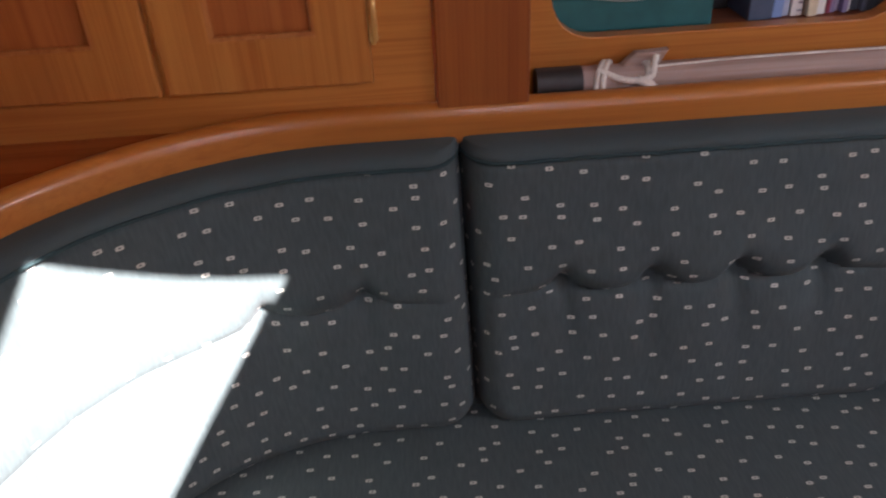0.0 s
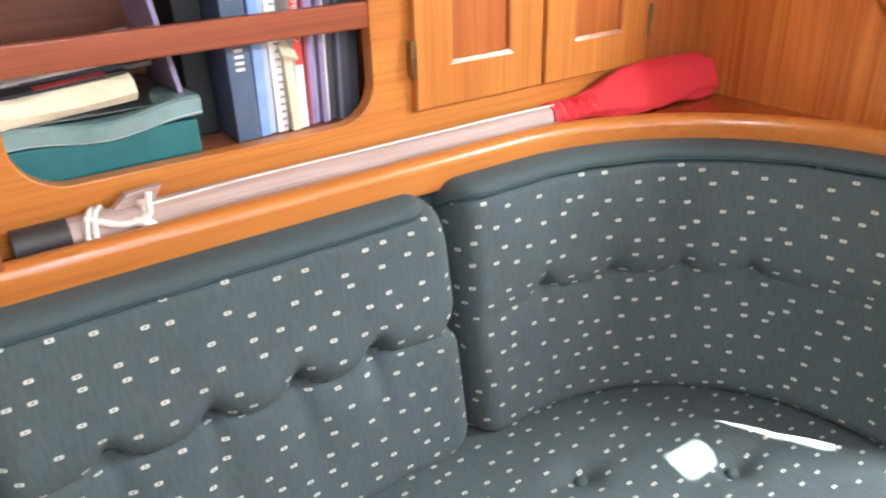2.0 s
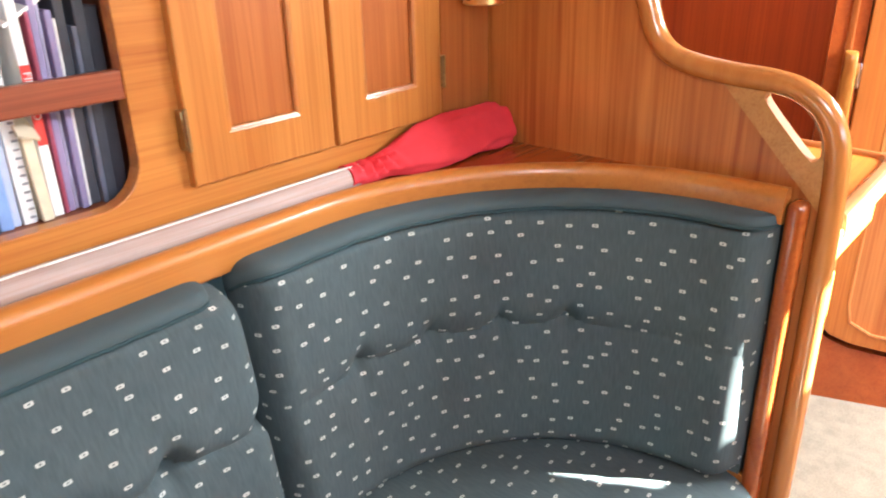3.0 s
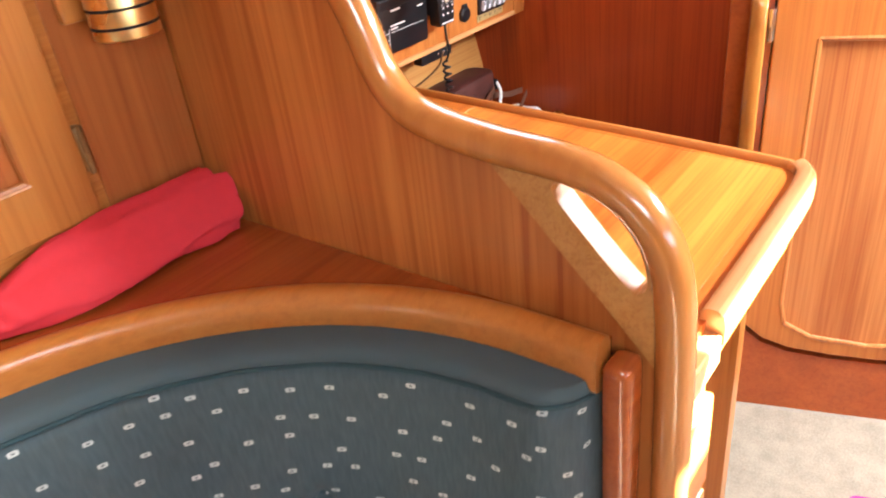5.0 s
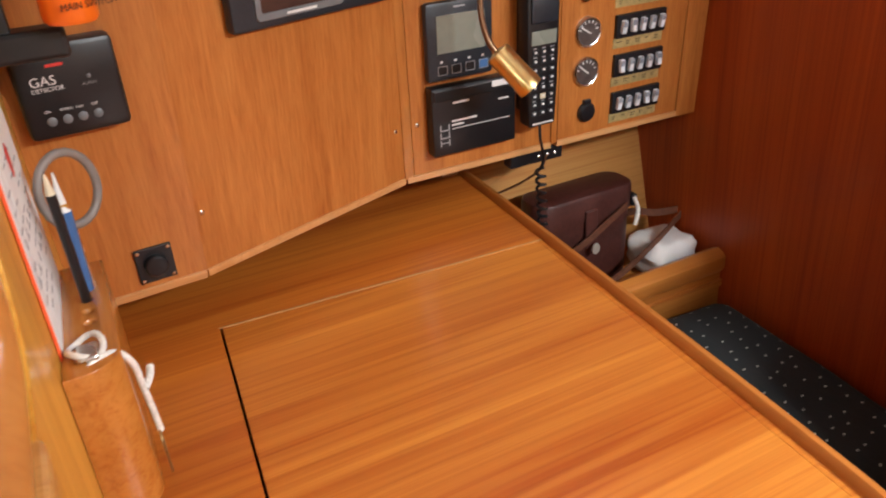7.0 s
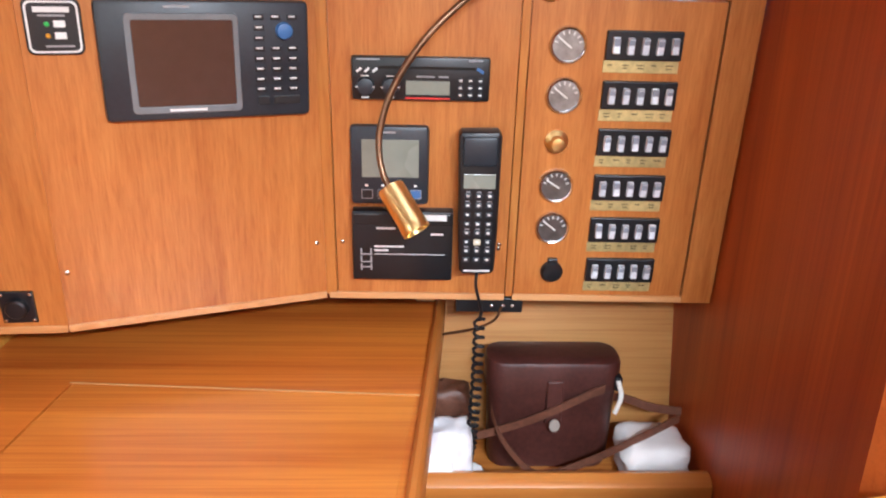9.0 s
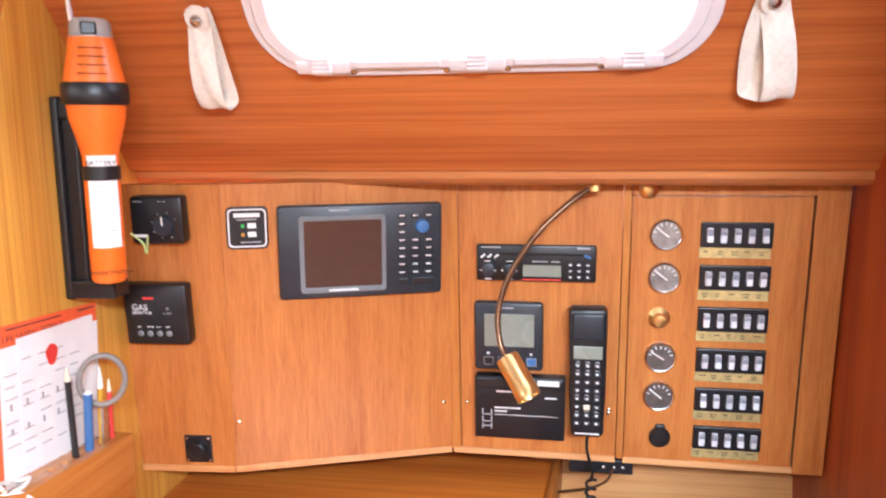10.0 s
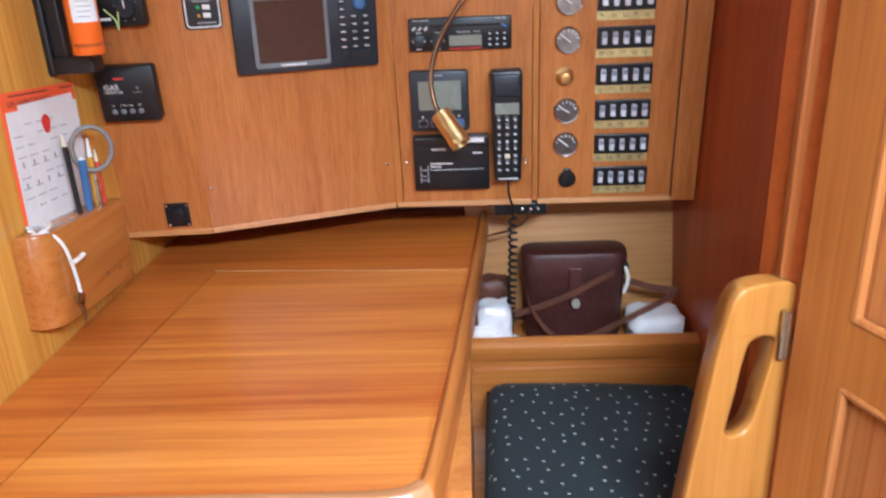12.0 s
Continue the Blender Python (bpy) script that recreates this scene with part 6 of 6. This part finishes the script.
# ---- on the shelf behind the settee ----
def flagstaff():
    t = empty("flagstaff", "weathered wooden flagstaff with a furled red flag on the shelf", "flagstaff")
    a, b = Vector((0.272, 1.122, 1.135)), Vector((1.075, 1.118, 1.1355))
    part("staff", tube([a + (b - a) * k / 12 for k in range(13)], 0.0185, 18), POLE, t, smooth=True)
    part("ferrule", tube([a - (b - a) * 0.002, a + (b - a) * 0.07], 0.0195, 18), FERRULE, t, "black ferrule", smooth=True)
    cleat = plate([[(0.375, 1.150), (0.425, 1.151), (0.437, 1.170), (0.395, 1.168)]], 0.012, face_y(1.116), 0.002)
    part("cleat", cleat, POLE, t)
    for x, tilt in ((0.355, 0.012), (0.362, 0.01), (0.405, -0.006), (0.412, 0.004)):
        loop = [Vector((x + tilt * math.cos(q), 1.123 + 0.0215 * math.cos(q), 1.135 + 0.0215 * math.sin(q))) for q in (math.tau * k / 20 for k in range(20))]
        part("lashing", tube(loop, 0.0034, 8, closed=True), ROPE, t, "white cord lashing", smooth=True)
    part("lashing", tube(smooth_line([(0.345, 1.110, 1.153), (0.37, 1.102, 1.143), (0.39, 1.100, 1.139), (0.412, 1.101, 1.143), (0.415, 1.104, 1.156), (0.418, 1.108, 1.168)], 5), 0.0042, 8), ROPE, t, "white cord lashing", smooth=True)
    part("lashing", tube(smooth_line([(0.395, 1.101, 1.14), (0.41, 1.099, 1.134), (0.418, 1.100, 1.125)], 5), 0.0055, 8), ROPE, t, "white cord lashing", smooth=True)
    part("halyard", tube(smooth_line([(0.418, 1.110, 1.152), (0.55, 1.1155, 1.1535), (0.75, 1.115, 1.1535), (0.95, 1.1145, 1.154), (1.06, 1.113, 1.1535)], 6), 0.0016, 6), ROPE, t, "thin white halyard along the staff", smooth=True)
    for ob in t.children:
        ob.location = (0.0, 0.0235, -0.0115)
    # furled flag: folded sheet that widens and leans on the locker
    bm = bmesh.new()
    rows = []
    n, sides = 70, 56
    for i in range(n + 1):
        s = i / n
        x = 1.05 + 0.375 * s
        grow = min(1.0, max(0.0, (s - 0.16) / 0.35))
        grow = grow * grow * (3 - 2 * grow)
        c = Vector((x, 1.141 - 0.021 * grow, 1.125 + 0.0185 * grow))
        long_ = 0.0195 + 0.024 * grow
        thick = 0.0195 - 0.005 * grow
        ax = Vector((0, math.cos(radians(48)), math.sin(radians(48))))
        bx = Vector((0, -ax.z, ax.y))
        row = []
        for k in range(sides):
            q = math.tau * k / sides
            crease = abs(math.sin(2.5 * q + 4 * s + 1.5 * noise.noise((s * 5, 0.3, 1.1))))
            fold = 1 + (0.16 * (0.6 - crease) + 0.05 * math.sin(7 * q - 9 * s)) * grow + 0.12 * noise.noise((s * 9, math.cos(q) * 1.6, math.sin(q) * 1.6))
            gather = max(0.0, 1 - abs(s - 0.15) / 0.17)
            ripple = 0.0075 * gather * math.sin(s * 120 + 3 * math.sin(q + 4 * s))
            p = c + ax * long_ * math.cos(q) * fold + bx * (thick * fold + ripple) * math.sin(q)
            p.z = max(p.z, 1.1055)
            p.y = min(p.y, 1.1495 if p.z > 1.17 else 1.163)
            p.x += 0.030 * math.sin(q) * 0.3 * grow * s + 0.012 * math.cos(q) * grow * s - (0.02 * s if math.cos(q) > 0.5 else 0)
            row.append(bm.verts.new(p))
        rows.append(row)
    for p, q in zip(rows, rows[1:]):
        for k in range(sides):
            bm.faces.new((p[k], p[(k + 1) % sides], q[(k + 1) % sides], q[k]))
    bm.faces.new(rows[0][::-1])
    bm.faces.new(rows[-1])
    part("furled_flag", bm, FLAG, t, "furled faded red flag", smooth=True)


FERRULE = speckled("black_ferrule", (0.03, 0.028, 0.027), 0.5, amount=0.3)
flagstaff()


def wall_lamp():
    t = empty("reading_lamp", "brass reading lamp with banded shade on the locker front", "lamp")
    part("base_plate", box(1.318, 1.40, 1.152, 1.163, 1.372, 1.47, 0.003), TEAK_Z, t)
    m = Matrix.Translation((1.366, 1.122, 1.352))
    part("shade", lathe([(0.030, 0), (0.034, 0.002), (0.034, 0.10), (0.030, 0.105)], m, 28), BRASS, t, "banded brass shade", smooth=True)
    for h in (0.012, 0.03, 0.05, 0.07):
        part("band", lathe([(0.0344, h), (0.0344, h + 0.003)], m, 28), DARK, t, "dark band")


wall_lamp()


# ---- on the bookshelf ----
def upright(name, label, x0, x1, depth0, depth1, top, mat, category="book", bottom=1.1685, lean=0.0):
    bm = box(x0, x1, depth0, depth1, bottom, top, 0.0015)
    if lean:
        piv = Matrix.Translation((x0, 0, bottom))
        moved(bm, piv @ pose(0, 0, 0, 0, lean) @ piv.inverted())
    return tagged(part(name, bm, mat), label, category)


def colour(name, rgb, rough=0.6, amount=0.15):
    return speckled(name, rgb, rough, 0.0, amount, 40)


def bookshelf_things():
    teal, black, blue = colour("teal_card", (0.012, 0.13, 0.135)), colour("black_binder", (0.005, 0.0055, 0.008)), colour("slate_binder", (0.07, 0.11, 0.18))
    sky_blue, violet, greyish = colour("light_blue_folder", (0.22, 0.36, 0.66)), colour("violet_folder", (0.26, 0.22, 0.38)), colour("dark_grey_folder", (0.07, 0.075, 0.095))
    t = empty("document_box", "teal cardboard document box with a shiny edge, lying on the shelf", "box")
    part("box_body", box(0.288, 0.508, 1.195, 1.38, 1.1685, 1.212, 0.003), teal, t)
    lid = bmesh.new()
    grid = []
    for i in range(25):
        u = i / 24
        sag = -0.010 * math.sin(math.pi * u) ** 2 * (1 - 0.4 * u) + 0.006 * u + 0.002 * math.sin(9 * u)
        front = 1.188 + 0.004 * math.sin(5 * u + 1)
        x = 0.284 + 0.229 * u
        grid.append([lid.verts.new((x, y, z)) for y, z in ((front + 0.003, 1.213 + sag * 0.8), (front, 1.216 + sag), (front - 0.002, 1.233 + sag), (front + 0.004, 1.236 + sag), (1.30, 1.236 + 0.3 * sag), (1.38, 1.236), (1.38, 1.216))])
    for p, q in zip(grid, grid[1:]):
        for k in range(6):
            lid.faces.new((p[k], q[k], q[k + 1], p[k + 1]))
        lid.faces.new((p[6], q[6], q[0], p[0]))
    lid.faces.new(grid[0][::-1])
    lid.faces.new(grid[-1])
    # lid colour is paled for its sheen; a pale tube draws the edge's glint
    part("box_lid", lid, colour("teal_sheen", (0.20, 0.31, 0.31), 0.12), t, "shiny sagging lid, paled to carry its sheen")
    part("lid_glint", tube([(0.284 + 0.229 * i / 24, 1.187 + 0.004 * math.sin(5 * i / 24 + 1), 1.2155 - 0.010 * math.sin(math.pi * i / 24) ** 2 * (1 - 0.4 * i / 24) + 0.006 * i / 24 + 0.002 * math.sin(9 * i / 24)) for i in range(25)], 0.0006, 6), colour("edge_glint", (0.45, 0.52, 0.52), 0.4), t, "pale glint drawn along the lid's edge")
    # the top's shadow is put into this dark sheet's colour
    part("lid_top", box(0.290, 0.508, 1.197, 1.378, 1.2362, 1.2385, 0.001), colour("shaded_lid", (0.02, 0.035, 0.035), 0.3), t, "lid top, darkened as in shadow")
    b = empty("thick_book", "thick worn paperback with cream pages lying on the box", "book")
    at = Matrix.Translation((0.372, 1.20, 1.239)) @ pose(0, 0, 0, 0, -3, 6)
    pages = bmesh.new()
    grid = []
    for i in range(17):
        u = i / 16
        x = -0.08 + 0.155 * u
        lift = 0.006 * (1 - u) ** 2 - 0.004 * math.sin(math.pi * u)
        grid.append([pages.verts.new((x, y + 0.006 * math.sin(math.pi * u) * (y < 0.05), z)) for y, z in ((0.004, 0.001 + lift * 0.3), (-0.004, 0.012 + lift), (0.0, 0.026 + lift), (0.008, 0.032 + lift * 0.4), (0.13, 0.031), (0.13, 0.001))])
    for p, q in zip(grid, grid[1:]):
        for k in range(6):
            pages.faces.new((p[k], q[k], q[(k + 1) % 6], p[(k + 1) % 6]))
    pages.faces.new(grid[0][::-1])
    pages.faces.new(grid[-1])
    part("page_block", moved(pages, at), CREAM, b, "cream page block, bent with use", smooth=True)
    part("cover", moved(box(-0.078, 0.072, 0.010, 0.134, 0.0325, 0.0365), at), black, b, "dark cover")
    part("cover_mark", moved(box(-0.03, 0.05, 0.01, 0.03, 0.0365, 0.0369), at), RED, b)
    tagged(part("booklet", moved(box(-0.09, 0.09, 0.0, 0.12, 0.0, 0.006), Matrix.Translation((0.385, 1.235, 1.274)) @ pose(0, 0, 0, 0, -3, -5)), greyish), "dark booklet lying on the thick book", "booklet")
    tagged(part("magazine", moved(box(-0.10, 0.10, 0.0, 0.14, 0.0, 0.004), Matrix.Translation((0.40, 1.245, 1.281)) @ pose(0, 0, 0, 4, -4, 4)), PAPER), "white magazine leaning at the back of the shelf", "magazine")
    tagged(part("magazine", moved(box(-0.003, 0.003, 0.0, 0.13, 0.0, 0.19), Matrix.Translation((0.512, 1.22, 1.17)) @ pose(0, 0, 0, 0, -9)), violet), "thin magazine leaning on the binders", "magazine")
    upright("binder", "black ring binder standing on the shelf", 0.520, 0.556, 1.262, 1.40, 1.44, black, "binder")
    s = upright("binder", "slate blue ring binder standing on the shelf", 0.558, 0.590, 1.20, 1.40, 1.45, blue, "binder")
    bars(face_y(1.1995), [(0.568, 0.580, 1.262 + 0.008 * k) for k in range(5)] + [(0.568, 0.580, 1.35 + 0.008 * k) for k in range(9)], 0.0, PRINT, s, high=0.004)
    upright("folder", "light blue folder standing on the shelf", 0.592, 0.606, 1.205, 1.40, 1.43, sky_blue, "folder", lean=1.0)
    upright("folder", "light blue folder standing on the shelf", 0.607, 0.616, 1.21, 1.40, 1.42, colour("pale_blue", (0.42, 0.50, 0.66)), "folder", lean=1.0)
    n = empty("spiral_pad", "white spiral-bound pad standing on the shelf", "notepad")
    part("page_block", box(0.618, 0.634, 1.208, 1.39, 1.1685, 1.40, 0.001), PAPER, n)
    for k in range(22):
        part("spiral", box(0.626, 0.6325, 1.2055, 1.2085, 1.175 + 0.010 * k, 1.1775 + 0.010 * k, 0.0008), DIM_PRINT, n)
    e = upright("envelope", "crumpled cream envelope standing on the shelf", 0.637, 0.650, 1.20, 1.38, 1.272, CREAM, "envelope", lean=-2)
    tagged(part("envelope_flap", moved(box(-0.014, 0.010, 0.0, 0.05, 0.0, 0.003), Matrix.Translation((0.640, 1.19, 1.268)) @ pose(0, 0, 0, 25, 20, 0)), CREAM), "folded cream envelope corner", "envelope")
    f = upright("first_aid_book", "white first aid booklet with a red spine label", 0.652, 0.664, 1.207, 1.39, 1.43, PAPER)
    part("label", box(0.6525, 0.6635, 1.2055, 1.2068, 1.255, 1.345), RED, f, "red label")
    lettering("FIRST AID", face_y(1.2052) @ Matrix.Translation((0.6615, 1.338, 0)) @ pose(0, 0, 0, 0, 0, -90), 0, -0.007, 0.0, 0.0125, PRINT, f)
    for i, (x, w, mat, top, lab) in enumerate(((0.666, 0.005, colour("crimson_file", (0.30, 0.05, 0.09)), 1.40, "thin crimson file"), (0.672, 0.008, violet, 1.42, "violet paper folder"), (0.681, 0.005, colour("lilac_file", (0.45, 0.42, 0.58)), 1.41, "lilac paper file"), (0.687, 0.008, violet, 1.40, "violet paper folder"), (0.696, 0.004, PAPER, 1.39, "thin white booklet"), (0.701, 0.012, greyish, 1.41, "dark grey folder"), (0.714, 0.006, colour("blue_grey_file", (0.16, 0.18, 0.25)), 1.38, "blue-grey file"), (0.721, 0.013, greyish, 1.42, "dark grey folder"), (0.735, 0.016, colour("charcoal_book", (0.05, 0.05, 0.065)), 1.40, "charcoal book"))):
        upright("folder", lab + " standing on the bookshelf", x, x + w, 1.208 + 0.004 * (i % 3), 1.40, top, mat, "folder", lean=1.2)
    tagged(part("magazine", moved(box(-0.10, 0.0, 0.0, 0.15, 0.0, 0.004), Matrix.Translation((0.735, 1.22, 1.432)) @ pose(0, 0, 0, 0, -28, 8)), PAPER), "white magazine lying tilted on the folders", "magazine")


bookshelf_things()


def rug():
    t = empty("rug", "dark rug with a pink border on the cabin sole", "rug")
    m = Matrix.Translation((2.253, 0.447, FLOOR)) @ pose(0, 0, 0, 0, 0, -162)
    part("border", moved(plate([rounded(-0.05, 0.45, 0.0, 0.7, 0.02)], 0.006, Matrix.Translation((0, 0, 0.006))), m), PINK, t, "pink border")
    part("centre", moved(plate([rounded(-0.035, 0.435, 0.015, 0.685, 0.02)], 0.002, Matrix.Translation((0, 0, 0.009))), m), greyish_rug, t, "dark centre")


PINK = speckled("pink_edge", (0.55, 0.03, 0.18), 0.9, amount=0.2, scale=150, bump=0.5)
greyish_rug = speckled("rug_pile", (0.10, 0.06, 0.07), 0.95, amount=0.4, scale=200, bump=0.6)
rug()
